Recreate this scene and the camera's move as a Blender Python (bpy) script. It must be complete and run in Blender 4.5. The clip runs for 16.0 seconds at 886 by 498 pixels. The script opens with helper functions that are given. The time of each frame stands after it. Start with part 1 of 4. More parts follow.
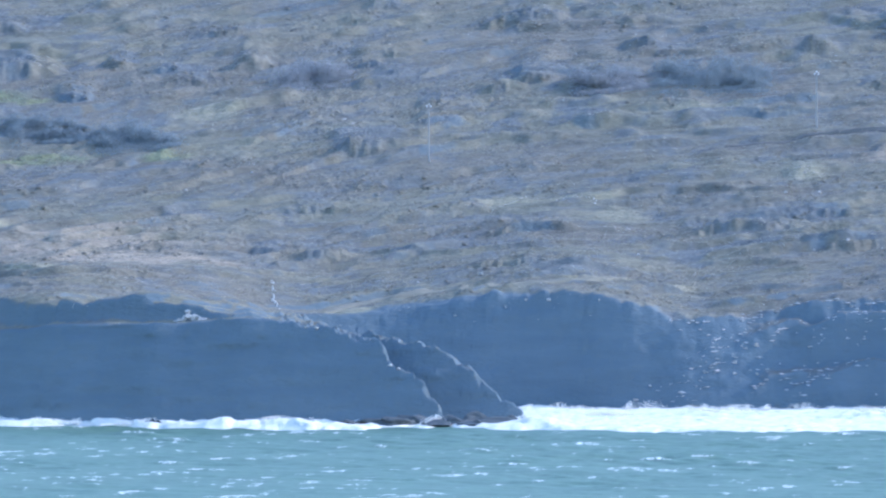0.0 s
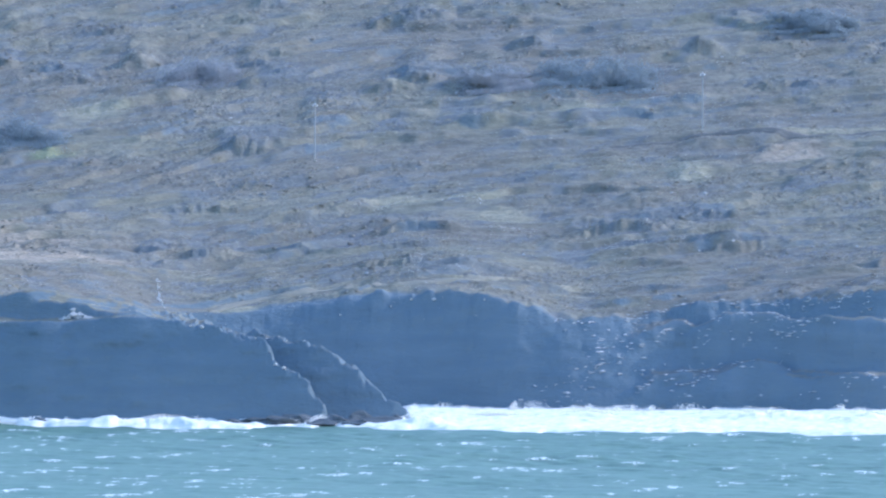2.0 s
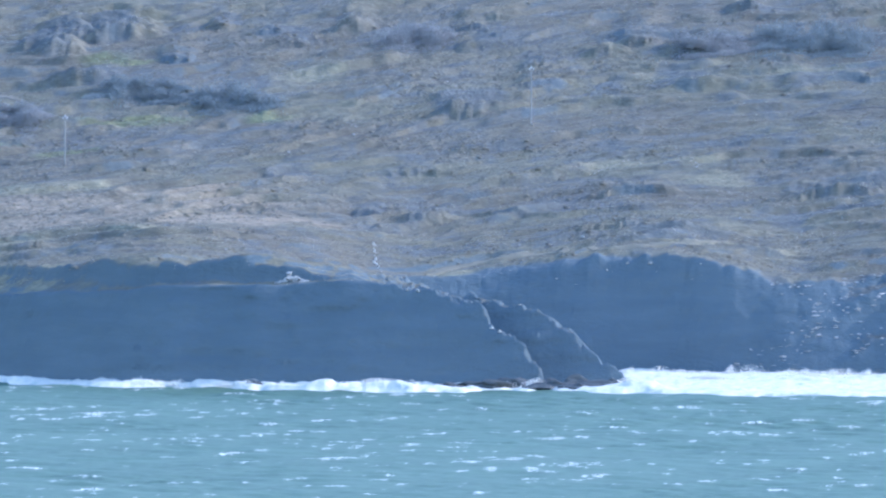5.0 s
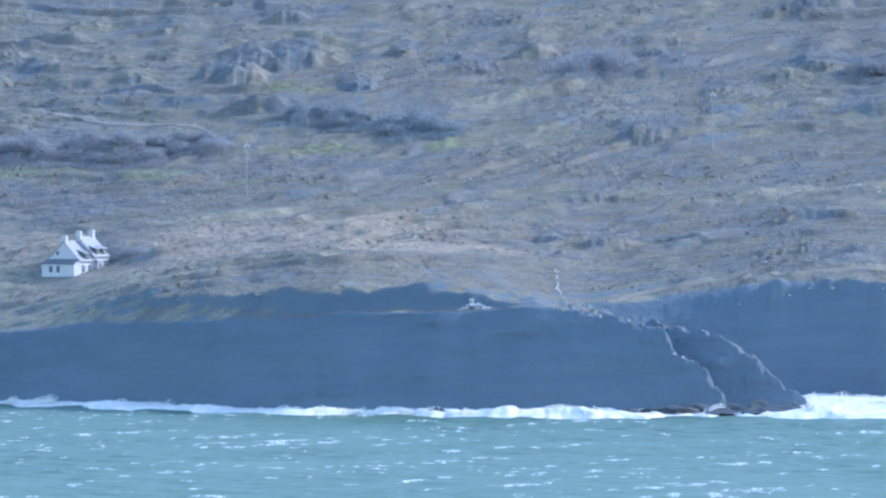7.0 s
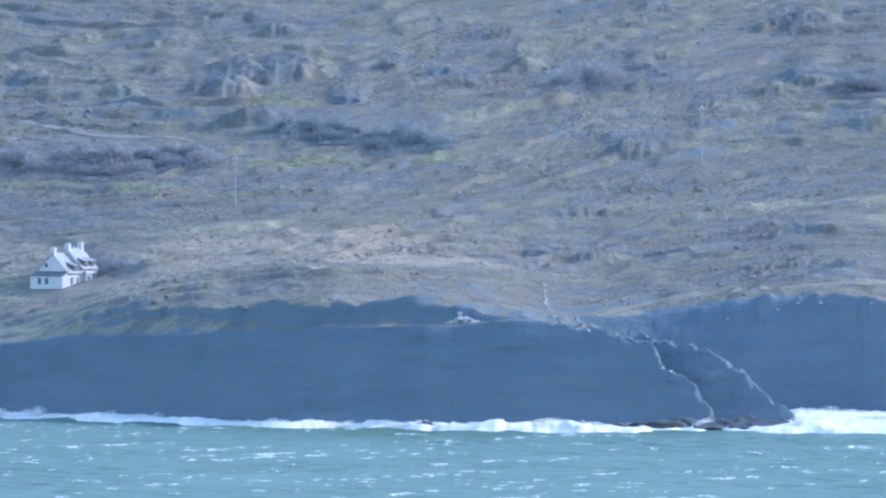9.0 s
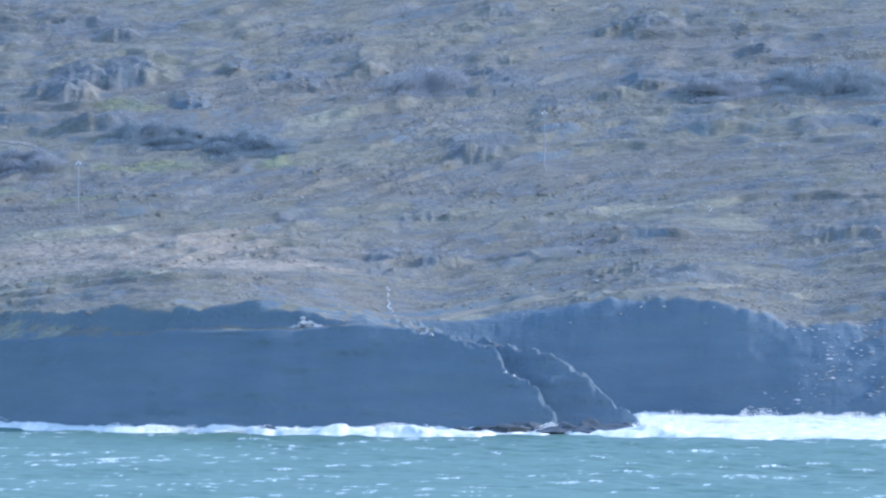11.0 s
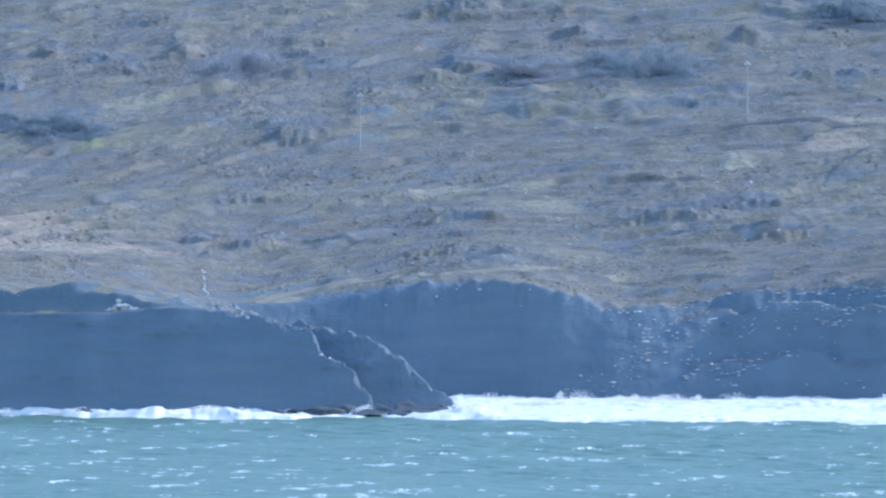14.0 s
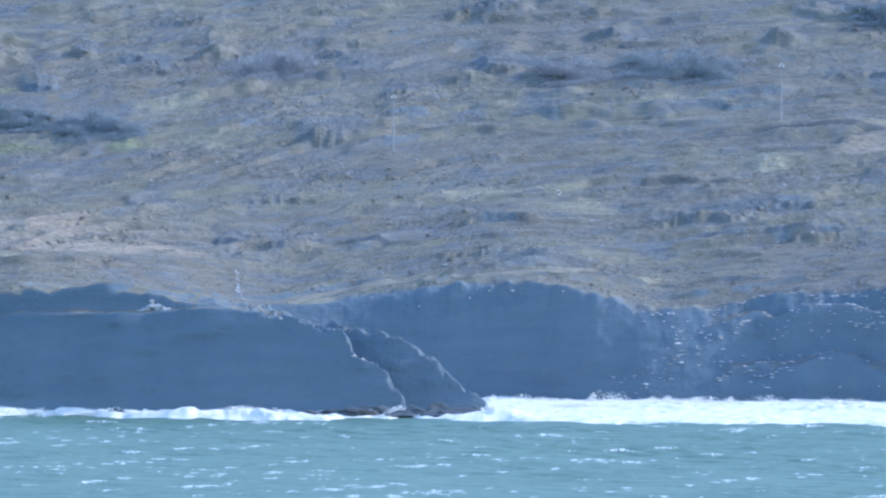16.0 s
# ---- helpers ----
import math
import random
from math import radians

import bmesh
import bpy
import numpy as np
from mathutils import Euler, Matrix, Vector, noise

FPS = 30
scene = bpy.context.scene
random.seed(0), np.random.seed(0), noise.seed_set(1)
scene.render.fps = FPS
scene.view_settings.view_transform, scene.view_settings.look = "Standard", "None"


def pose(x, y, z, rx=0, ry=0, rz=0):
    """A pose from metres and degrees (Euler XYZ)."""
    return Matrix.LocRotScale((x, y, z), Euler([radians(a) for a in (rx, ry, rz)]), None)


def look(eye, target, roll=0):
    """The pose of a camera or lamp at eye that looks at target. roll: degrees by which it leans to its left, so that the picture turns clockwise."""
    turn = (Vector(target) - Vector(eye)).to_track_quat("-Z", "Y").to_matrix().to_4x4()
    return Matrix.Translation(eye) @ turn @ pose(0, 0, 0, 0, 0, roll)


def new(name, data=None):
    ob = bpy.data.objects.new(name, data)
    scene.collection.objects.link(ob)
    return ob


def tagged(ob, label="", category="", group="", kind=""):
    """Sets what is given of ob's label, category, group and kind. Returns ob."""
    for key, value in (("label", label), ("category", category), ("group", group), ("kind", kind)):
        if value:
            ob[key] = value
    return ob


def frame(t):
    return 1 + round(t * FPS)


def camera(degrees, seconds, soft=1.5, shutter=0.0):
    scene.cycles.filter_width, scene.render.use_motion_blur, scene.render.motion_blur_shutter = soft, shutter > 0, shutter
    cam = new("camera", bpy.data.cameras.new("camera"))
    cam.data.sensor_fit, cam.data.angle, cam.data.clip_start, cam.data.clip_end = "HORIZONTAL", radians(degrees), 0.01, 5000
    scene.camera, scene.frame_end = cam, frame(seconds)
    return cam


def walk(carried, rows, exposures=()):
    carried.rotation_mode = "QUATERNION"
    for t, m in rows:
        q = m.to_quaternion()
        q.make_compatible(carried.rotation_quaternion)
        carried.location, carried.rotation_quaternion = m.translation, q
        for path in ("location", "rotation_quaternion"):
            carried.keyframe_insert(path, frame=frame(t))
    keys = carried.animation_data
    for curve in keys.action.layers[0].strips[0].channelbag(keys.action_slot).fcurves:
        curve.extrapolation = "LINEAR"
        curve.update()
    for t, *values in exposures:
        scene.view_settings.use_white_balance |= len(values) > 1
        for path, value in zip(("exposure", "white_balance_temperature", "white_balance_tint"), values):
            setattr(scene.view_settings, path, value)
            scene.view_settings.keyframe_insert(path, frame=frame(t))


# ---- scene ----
EYE = Vector((0.0, -2900.0, 80.0))
cam = camera(math.degrees(2 * math.atan(784 / 34000)), 16.0, soft=2.3)
VIEW = [  # seconds, bearing, depression, lean, all in degrees
    (0.0, -0.0004, 1.0712, -0.03),
    (0.5, 0.0414, 1.0588, 0.04),
    (1.0, 0.1240, 1.0696, 0.05),
    (1.5, 0.2211, 1.0830, 0.18),
    (2.0, 0.3409, 1.0720, 0.21),
    (2.5, 0.4632, 1.0626, 0.35),
    (3.0, 0.4358, 1.0759, 0.22),
    (3.5, 0.3206, 1.0877, -0.05),
    (4.0, 0.1611, 1.1453, 0.20),
    (4.5, -0.0756, 1.2107, 0.22),
    (5.0, -0.3037, 1.1828, 0.24),
    (5.2, -0.3906, 1.1437, 0.25),
    (7.3, -0.8924, 1.0866, -0.06),
    (7.5, -0.9186, 1.0720, -0.01),
    (8.0, -0.9531, 1.0646, -0.05),
    (8.2, -0.9479, 1.0613, -0.00),
    (10.3, -0.5823, 1.0682, 0.08),
    (10.5, -0.5229, 1.0645, 0.04),
    (11.0, -0.3443, 1.0502, 0.05),
    (11.5, -0.1349, 1.0646, 0.18),
    (12.0, 0.0295, 1.0711, 0.15),
    (12.5, 0.1379, 1.0849, 0.09),
    (13.0, 0.2022, 1.0967, 0.10),
    (13.5, 0.2254, 1.1151, 0.13),
    (14.0, 0.2057, 1.1019, 0.05),
    (14.5, 0.1631, 1.1155, -0.04),
    (15.0, 0.1407, 1.1102, 0.09),
    (15.5, 0.1263, 1.0933, 0.19),
    (16.0, 0.1064, 1.0983, 0.21),
]


def toward(bearing, depression):
    a, b = radians(bearing), radians(depression)
    return EYE + 2900 * Vector((math.tan(a), 1.0, -math.tan(b)))


walk(cam, [(t, look(EYE, toward(b, d), lean)) for t, b, d, lean in VIEW],
     exposures=[(t, e, 5120, 17) for t, e in ((0.0, 1.47), (2.5, 1.48), (5.0, 1.44), (8.0, 1.47), (12.0, 1.44), (14.5, 1.39), (16.0, 1.40))])

# ---- world and sun ----
SUN_AZ, SUN_EL = 70.0, 27.0          # degrees from +y towards +x, and above the horizon
world = bpy.data.worlds.new("world")
scene.world = world
world.use_nodes = True
wn = world.node_tree.nodes
sky = wn.new("ShaderNodeTexSky")
sky.sky_type, sky.sun_disc = 'NISHITA', False
sky.sun_elevation, sky.sun_rotation = radians(SUN_EL), radians(SUN_AZ)
sky.air_density, sky.dust_density, sky.ozone_density = 1.3, 0.6, 2.0
wn["Background"].inputs["Strength"].default_value = 0.15
world.node_tree.links.new(sky.outputs[0], wn["Background"].inputs[0])
sun = new("sun", bpy.data.lights.new("sun", 'SUN'))
sun.data.energy, sun.data.angle, sun.data.color = 1.58, radians(0.5), (1.0, 0.90, 0.77)
sdir = Vector((math.sin(radians(SUN_AZ)) * math.cos(radians(SUN_EL)),
               math.cos(radians(SUN_AZ)) * math.cos(radians(SUN_EL)), math.sin(radians(SUN_EL))))
sun.matrix_world = look(sdir * 500, (0, 0, 0))


# ---- materials ----
def ramp_stops(node, stops):
    el = node.color_ramp.elements
    while len(el) < len(stops):
        el.new(0.5)
    for e, (p, c) in zip(el, stops):
        e.position, e.color = p, (*c, 1)


class Mat:
    """A small node-material builder around one Principled shader."""

    def __init__(self, name, rough=0.8, spec=0.3):
        self.m = bpy.data.materials.new(name)
        self.m.use_nodes = True
        self.nt = self.m.node_tree
        self.b = self.nt.nodes["Principled BSDF"]
        self.b.inputs["Roughness"].default_value = rough
        self.b.inputs["Specular IOR Level"].default_value = spec
        self.geo = self.nt.nodes.new("ShaderNodeNewGeometry")

    def link(self, a, b):
        self.nt.links.new(a, b)

    def noise(self, scale, detail=4, stretch=(1, 1, 1), rough=0.55, turn=0.0):
        rot = self.nt.nodes.new("ShaderNodeMapping")
        rot.inputs["Rotation"].default_value = (0, 0, radians(turn))
        mp = self.nt.nodes.new("ShaderNodeMapping")
        mp.inputs["Scale"].default_value = stretch
        n = self.nt.nodes.new("ShaderNodeTexNoise")
        n.inputs["Scale"].default_value, n.inputs["Detail"].default_value = scale, detail
        n.inputs["Roughness"].default_value = rough
        self.link(self.geo.outputs["Position"], rot.inputs[0])
        self.link(rot.outputs[0], mp.inputs[0])
        self.link(mp.outputs[0], n.inputs["Vector"])
        return n.outputs["Fac"]

    def ramp(self, fac, stops):
        r = self.nt.nodes.new("ShaderNodeValToRGB")
        ramp_stops(r, stops)
        self.link(fac, r.inputs[0])
        return r.outputs[0]

    def mix(self, fac, a, b, mode='MIX'):
        x = self.nt.nodes.new("ShaderNodeMix")
        x.data_type, x.blend_type = 'RGBA', mode
        for val, sock in ((fac, x.inputs[0]), (a, x.inputs[6]), (b, x.inputs[7])):
            if isinstance(val, (int, float)):
                sock.default_value = val
            elif isinstance(val, tuple):
                sock.default_value = (*val, 1)
            else:
                self.link(val, sock)
        return x.outputs[2]

    def attr(self, name):
        a = self.nt.nodes.new("ShaderNodeAttribute")
        a.attribute_name = name
        return a.outputs["Fac"]

    def random(self):
        return self.nt.nodes.new("ShaderNodeObjectInfo").outputs["Random"]

    def island(self):
        return self.geo.outputs["Random Per Island"]

    def maths(self, op, a, b=0.0):
        x = self.nt.nodes.new("ShaderNodeMath")
        x.operation = op
        for val, sock in ((a, x.inputs[0]), (b, x.inputs[1])):
            if isinstance(val, (int, float)):
                sock.default_value = val
            else:
                self.link(val, sock)
        return x.outputs[0]

    def color(self, c):
        if isinstance(c, tuple):
            self.b.inputs["Base Color"].default_value = (*c, 1)
        else:
            self.link(c, self.b.inputs["Base Color"])
        return self

    def bump(self, fac, strength=0.5, distance=0.1):
        n = self.nt.nodes.new("ShaderNodeBump")
        n.inputs["Strength"].default_value, n.inputs["Distance"].default_value = strength, distance
        self.link(fac, n.inputs["Height"])
        self.link(n.outputs[0], self.b.inputs["Normal"])
        return self


def let_through(k, share):
    """Lets a share of the light through from behind, as thin blades, froth and twigs do."""
    col = k.b.inputs["Base Color"].links[0].from_socket
    tr, mx = k.nt.nodes.new("ShaderNodeBsdfTranslucent"), k.nt.nodes.new("ShaderNodeMixShader")
    mx.inputs[0].default_value = share
    k.link(col, tr.inputs[0])
    k.link(k.b.outputs[0], mx.inputs[1])
    k.link(tr.outputs[0], mx.inputs[2])
    k.link(mx.outputs[0], k.nt.nodes["Material Output"].inputs[0])
    return k.m


def ground_material():
    k = Mat("moor_ground", 0.95, 0.1)
    broad = k.noise(0.035, 4, (0.6, 1, 1))
    mid = k.noise(0.22, 8, (0.6, 0.6, 1), 0.68)
    fine = k.noise(1.6, 5, (0.5, 0.7, 1), 0.7)
    grass = k.ramp(mid, [(0.30, (0.158, 0.152, 0.118)), (0.44, (0.179, 0.171, 0.131)), (0.56, (0.197, 0.187, 0.142)), (0.72, (0.218, 0.206, 0.154))])
    dark_turf = k.ramp(mid, [(0.3, (0.15, 0.141, 0.117)), (0.5, (0.176, 0.163, 0.133)), (0.7, (0.20, 0.186, 0.148))])
    turf = k.mix(k.ramp(broad, [(0.42, (0, 0, 0)), (0.58, (1, 1, 1))]), grass, dark_turf)
    # bluish darker turf: heath, and the shade of scarps put into the colour
    turf = k.mix(k.attr("dark_turf"), turf, k.ramp(mid, [(0.35, (0.138, 0.146, 0.144)), (0.65, (0.164, 0.170, 0.164))]))
    turf = k.mix(k.attr("green"), turf, k.ramp(fine, [(0.3, (0.17, 0.185, 0.09)), (0.7, (0.25, 0.28, 0.125))]))
    turf = k.mix(k.attr("rust"), turf, k.ramp(fine, [(0.3, (0.255, 0.212, 0.16)), (0.7, (0.35, 0.297, 0.225))]))
    turf = k.mix(k.attr("straw"), turf, k.ramp(fine, [(0.3, (0.235, 0.22, 0.155)), (0.7, (0.32, 0.295, 0.205))]))
    turf = k.mix(0.42, turf, k.ramp(fine, [(0.25, (0.25, 0.25, 0.25)), (0.75, (0.78, 0.78, 0.78))]), 'OVERLAY')
    streak = k.noise(0.7, 7, (0.16, 0.75, 0.4), 0.68, -30)
    turf = k.mix(0.45, turf, k.ramp(streak, [(0.34, (0.32, 0.33, 0.35)), (0.5, (0.5, 0.5, 0.5)), (0.66, (0.66, 0.65, 0.63))]), 'OVERLAY')
    strata = k.noise(0.25, 5, (0.3, 0.3, 1.6), 0.6)
    rock = k.ramp(strata, [(0.3, (0.120, 0.155, 0.179)), (0.5, (0.131, 0.167, 0.192)), (0.7, (0.146, 0.183, 0.207))])
    rock = k.mix(k.ramp(fine, [(0.55, (0, 0, 0)), (0.65, (0.12, 0.12, 0.12))]), rock, (0.17, 0.16, 0.12))
    k.color(k.mix(k.attr("rock"), turf, rock))
    k.bump(fine, 0.7, 0.4)
    return k.m


def sea_material():
    k = Mat("sea_water", 0.5, 0.15)
    n1 = k.noise(0.05, 4, (1, 0.4, 1))
    n2 = k.noise(0.9, 5, (0.8, 0.5, 1), 0.6)
    c = k.ramp(n1, [(0.35, (0.073, 0.129, 0.088)), (0.65, (0.092, 0.158, 0.107))])
    c = k.mix(k.ramp(n2, [(0.38, (0, 0, 0)), (0.7, (0.85, 0.85, 0.85))]), c, (0.118, 0.192, 0.128))
    fo = k.maths('MULTIPLY', k.attr("foam"), k.ramp(k.noise(1.8, 5, (1, 0.35, 1), 0.75), [(0.44, (0, 0, 0)), (0.60, (1, 1, 1))]))
    k.color(k.mix(fo, c, (0.94, 0.91, 0.84)))
    k.bump(n2, 0.3, 0.2)
    return k.m


def foam_material():
    k = Mat("sea_foam", 0.7, 0.2)
    n = k.noise(0.6, 6, (0.8, 0.4, 1), 0.65)
    k.color(k.ramp(n, [(0.30, (0.50, 0.54, 0.47)), (0.45, (0.72, 0.69, 0.59)), (0.64, (0.86, 0.795, 0.67))]))
    k.bump(k.noise(1.4, 5, (1, 0.7, 1), 0.7), 0.5, 0.35)
    return k.m


GROUND, SEA, FOAM = ground_material(), sea_material(), foam_material()


# ---- the lie of the land ----
def hash01(i, j, seed):
    h = (i.astype(np.int64) * 374761393 + j.astype(np.int64) * 668265263 + seed * 974634777) & 0xFFFFFFFF
    h = ((h ^ (h >> 13)) * 1274126177) & 0xFFFFFFFF
    return ((h ^ (h >> 16)) & 0xFFFF) / 65535.0


def vnoise(x, y, seed):
    i, j = np.floor(x), np.floor(y)
    u, v = x - i, y - j
    u, v = u * u * u * (u * (u * 6 - 15) + 10), v * v * v * (v * (v * 6 - 15) + 10)
    a, b = hash01(i, j, seed), hash01(i + 1, j, seed)
    c, d = hash01(i, j + 1, seed), hash01(i + 1, j + 1, seed)
    return (a + (b - a) * u) * (1 - v) + (c + (d - c) * u) * v - 0.5


def fbm(x, y, seed, octaves=4, gain=0.5):
    out, amp = 0.0, 1.0
    for o in range(octaves):
        out = out + amp * vnoise(x * 2 ** o + 17.3 * o, y * 2 ** o - 9.1 * o, seed + o)
        amp *= gain
    return out


def sstep(a, b, x):
    t = np.clip((x - a) / (b - a), 0, 1)
    return t * t * (3 - 2 * t)


# headland: place along the coast, foot of the cliff, height of its brow
HEAD_X = [-160, -114, -100, -88, -76, -58, -41, -29, -20, -10, -4.5, -3.2, -2.0, -0.8, 1]
HEAD_FOOT = [62, 47, 36, 22, 3, -15, -17, -19, -20, -21, -22, -22, -22, -22, -22]
HEAD_TOP = [9.3, 10.0, 11.5, 12.2, 12.9, 14.3, 14.7, 15.3, 14.6, 13.2, 11.9, 8.6, 4.4, 0.5, -3]
# the spur behind it, which runs further out
SPUR_X = [-40, -30, -20, -4, 1, 4.5, 7.5, 11.5, 13]
SPUR_TOP = [10, 13, 13.3, 12.3, 10.9, 8.4, 5.5, 0.8, -3]
# bay and the shore beyond it: foot, width of the face and height of the brow
BAY_X = [-160, -114, -100, -88, -76, -58, -41, -29, -20, -7, 6, 19, 28, 39, 54, 68, 92, 130]
BAY_FOOT = [62, 47, 36, 22, 3, -15, 22, 52, 60, 63, 63, 63, 61, 59, 59, 57, 54, 51]
BAY_RUN = [10, 10, 10, 10, 10, 10, 10, 10, 10, 10, 10, 9, 9, 10.5, 15, 17, 18, 18]
BAY_TOP = [9.3, 10.0, 11.5, 12.2, 12.9, 14.3, 14.7, 15.2, 14.0, 15.2, 16.9, 18.0, 16.2, 13.6, 15.0, 16.4, 17.4, 18]


def face(y, foot, run, top, shift=0.0):
    """A cliff face from the foot up to its brow, level behind; the sea bed before it."""
    s = np.clip((y - foot) / run, 0, 1)
    return np.where(y < foot, np.maximum((y - foot) * 0.4, -4.0), top * (1 - (1 - s) ** np.interp(run, [10, 20], [1.08, 1.4]) + 0.09 * np.clip((run - 12) / 4, 0, 1) * np.sin(4 * np.pi * s + shift) * (s < 1)))


def along(x, xs, vs, soft):
    """Values along the coast, with the corners rounded over about soft metres."""
    g = np.arange(-170, 140, 0.5)
    v = np.interp(g, xs, vs)
    k = np.exp(-0.5 * (np.arange(-40, 41) * 0.5 / soft) ** 2)
    v = np.convolve(np.pad(v, 40, mode="edge"), k / k.sum(), mode="valid")
    return np.interp(x, g, v)


JOIN = 190.0


def upper(y):
    """The open hillside far behind the brow, the same all along the coast, easing into a plateau."""
    up = y - 77
    z = 16.5 + 0.12 * up + 0.09 * 15 * np.log1p(np.exp(np.clip((up - 50) / 15, -30, 30)))
    return np.where(up > 300, z - 0.21 * (up - 300) + 24 * (1 - np.exp(-np.maximum(up - 300, 0) / 110)), z)


def land(x, y):
    """Smooth height of the land without its ledges and roughness, and the distance behind the brow."""
    wob = 3.0 * fbm(x / 14, y / 60, 3, 3)
    hf = along(x, HEAD_X, HEAD_FOOT, 2.5) + 0.7 * wob
    aslant = np.where(x > -30, 0.7 * np.clip(y - hf - 5, 0, 40), 0)     # the ends slant away to seaward
    ragged = 2.6 * fbm(x / 9, y / 2.2, 9, 4, 0.65)
    ht = along(x + np.where(x > -14, ragged, 0) + sstep(-30, -12, x) * (1.1 * np.clip(y - hf, 0, 14) - 2.8), HEAD_X, HEAD_TOP, 0.7)
    bf, br, bt = (along(x, BAY_X, a, 3.0) for a in (BAY_FOOT, BAY_RUN, BAY_TOP))
    bf = bf + wob * np.interp(br, [10, 16], [0.35, 1.4])
    s = y - bf - br
    span = JOIN - bf - br
    q = np.clip(s / span, 0, 1)
    rise = upper(np.array(JOIN)) - bt
    m0, m1 = 0.75 * rise, 0.21 * span
    hill = (q ** 3 - 2 * q ** 2 + q) * m0 + (3 * q ** 2 - 2 * q ** 3) * rise + (q ** 3 - q ** 2) * m1
    hill = np.where(y > JOIN, upper(y) - bt, hill)
    bay = face(y, bf, br, bt, 5.0 * fbm(x / 15, y / 40, 13, 3) - 0.05 * (x - 60)) + hill
    bay = bay + 1.5 * fbm(x / 6.0, y / 12, 11, 4, 0.6) * sstep(-12, 2, x) * np.clip((y - bf) / br, 0, 1) ** 4 * np.exp(-np.clip(s, 0, 300) / 4)   # a ragged brow
    width = np.interp(x, [-40, -30, -15, 0, 12], [70, 40, 20, 9, 3])
    back = np.where(x < -40, 1.0, 1 - sstep(0, 1, (y - hf - 10 - width) / np.interp(x, [-40, -10, 12], [45, 25, 6])))
    # headland and spur keep their steepness and are cut off by a sinking crest
    head, gap = -4.0 + 0 * x, 0.06
    chip = 1.3 * fbm(x / 1.8, y / 2.5, 7, 4, 0.6)
    for foot, crest in ((hf, ht), (hf + 9, np.where(x < -38, -4.0, along(x + 0.6 * aslant + ragged - 1.6, SPUR_X, SPUR_TOP, 0.7)))):
        crest = crest + chip * sstep(-32, -16, x)
        wall = face(y, foot, 9.5 + 0 * x, np.maximum(crest, 16.0))
        mass = -gap * np.log(np.exp(-np.clip(wall, -9, 40) / gap) + np.exp(-np.clip(crest, -9, 40) / gap))
        head = np.maximum(head, mass * back - 4.0 * (1 - back))
    return np.maximum(head, bay), s, np.where(head > bay, y - hf - 10, s)


YARD = (-99.4, 93.5)
# long ledges: x, y, half length, height, depth gained per metre to the right
LEDGES = [
    (58.3, 121.0, 23.1, 1.2, 0.3), (31.7, 218.2, 15.6, 1.0, 0.25), (-66.2, 211.0, 18.3, 1.3, 0), (5.9, 118.8, 17.8, 0.72, 0.3),
    (19.0, 95.0, 17.6, 1.0, 0.4), (15.0, 170.0, 12.6, 0.7, 0.4), (-101.2, 187.2, 30.0, 1.2, 0.1), (38.8, 269.5, 18.6, 0.9, 0.25),
    (-10.0, 143.0, 22.0, 0.8, 1.0), (-38.0, 176.0, 16.0, 0.8, 1.3), (-20.0, 188.0, 15.0, 0.9, 1.5), (-48.0, 128.0, 18.0, 0.8, 1.0), (34.0, 160.0, 16.0, 0.8, 0.35),
]
# low banks and sunken lines: x, y, half length, height, depth gained per metre to the right
BANKS = [
    (58.3, 208.2, 18.8, 0.55, 0.3), (-32, 170.6, 8.1, 0.5, 0.94), (-15, 209.8, 5.4, 0.6, 0.58), (24.8, 217.1, 8.9, 0.7, 0.3),
    (12.2, 213.2, 6.9, 0.6, 0.32), (-5.9, 119.8, 11.1, 0.7, -0.37), (35.5, 230.5, 9.5, 0.5, 0.16), (-57.8, 183.9, 9, 0.45, 0.22),
    (2.6, 205, 12, 0.5, 0.1), (-104.1, 218.6, 14, 0.5, -0.48), (-92.7, 175.1, 9.6, 0.4, 0.05), (53.9, 207.8, 16.1, 0.5, 0.21),
    (47.6, 130, 13.4, 0.6, 0.19), (1.2, 153.2, 5.6, 0.6, 0.56), (16, 157.5, 9.6, 0.5, 0.26), (-11.8, 205.9, 9.1, 0.6, 0.7),
    (-25.3, 211.8, 7.9, 0.6, 1.74),
]
# short scarps and rocky knolls: x, y of the foot, half width, height
KNOLLS_WEST = [
    (-120.8, 237.5, 3.3, 3.08), (-119.8, 284, 5, 1.84), (-117.2, 251, 3.3, 3.18), (-112.5, 250.8, 2.2, 2), (-106.1, 279.8, 3.3, 2.2), (-101.2, 257.2, 3.5, 2.18),
    (-97.4, 227, 3.3, 1.44), (-96.9, 238.2, 3, 2.35), (-93.3, 276.2, 6.1, 1.65), (-91.4, 257, 3.3, 2), (-84.1, 244.5, 2.2, 2.54), (-81.7, 297, 6.1, 2.03),
    (-79.3, 237.2, 3.8, 5.61), (-75.1, 214.8, 6, 2.51), (-72.6, 287.2, 3.6, 2.76), (-70.3, 250.8, 6.6, 3.45), (-65.7, 294.2, 5, 1.1), (-59.8, 234, 3.3, 2.71),
    (-53.8, 260.2, 2.4, 2.37), (-47, 107.2, 4.5, 1.39), (-45.4, 257, 3.9, 1.64),
]
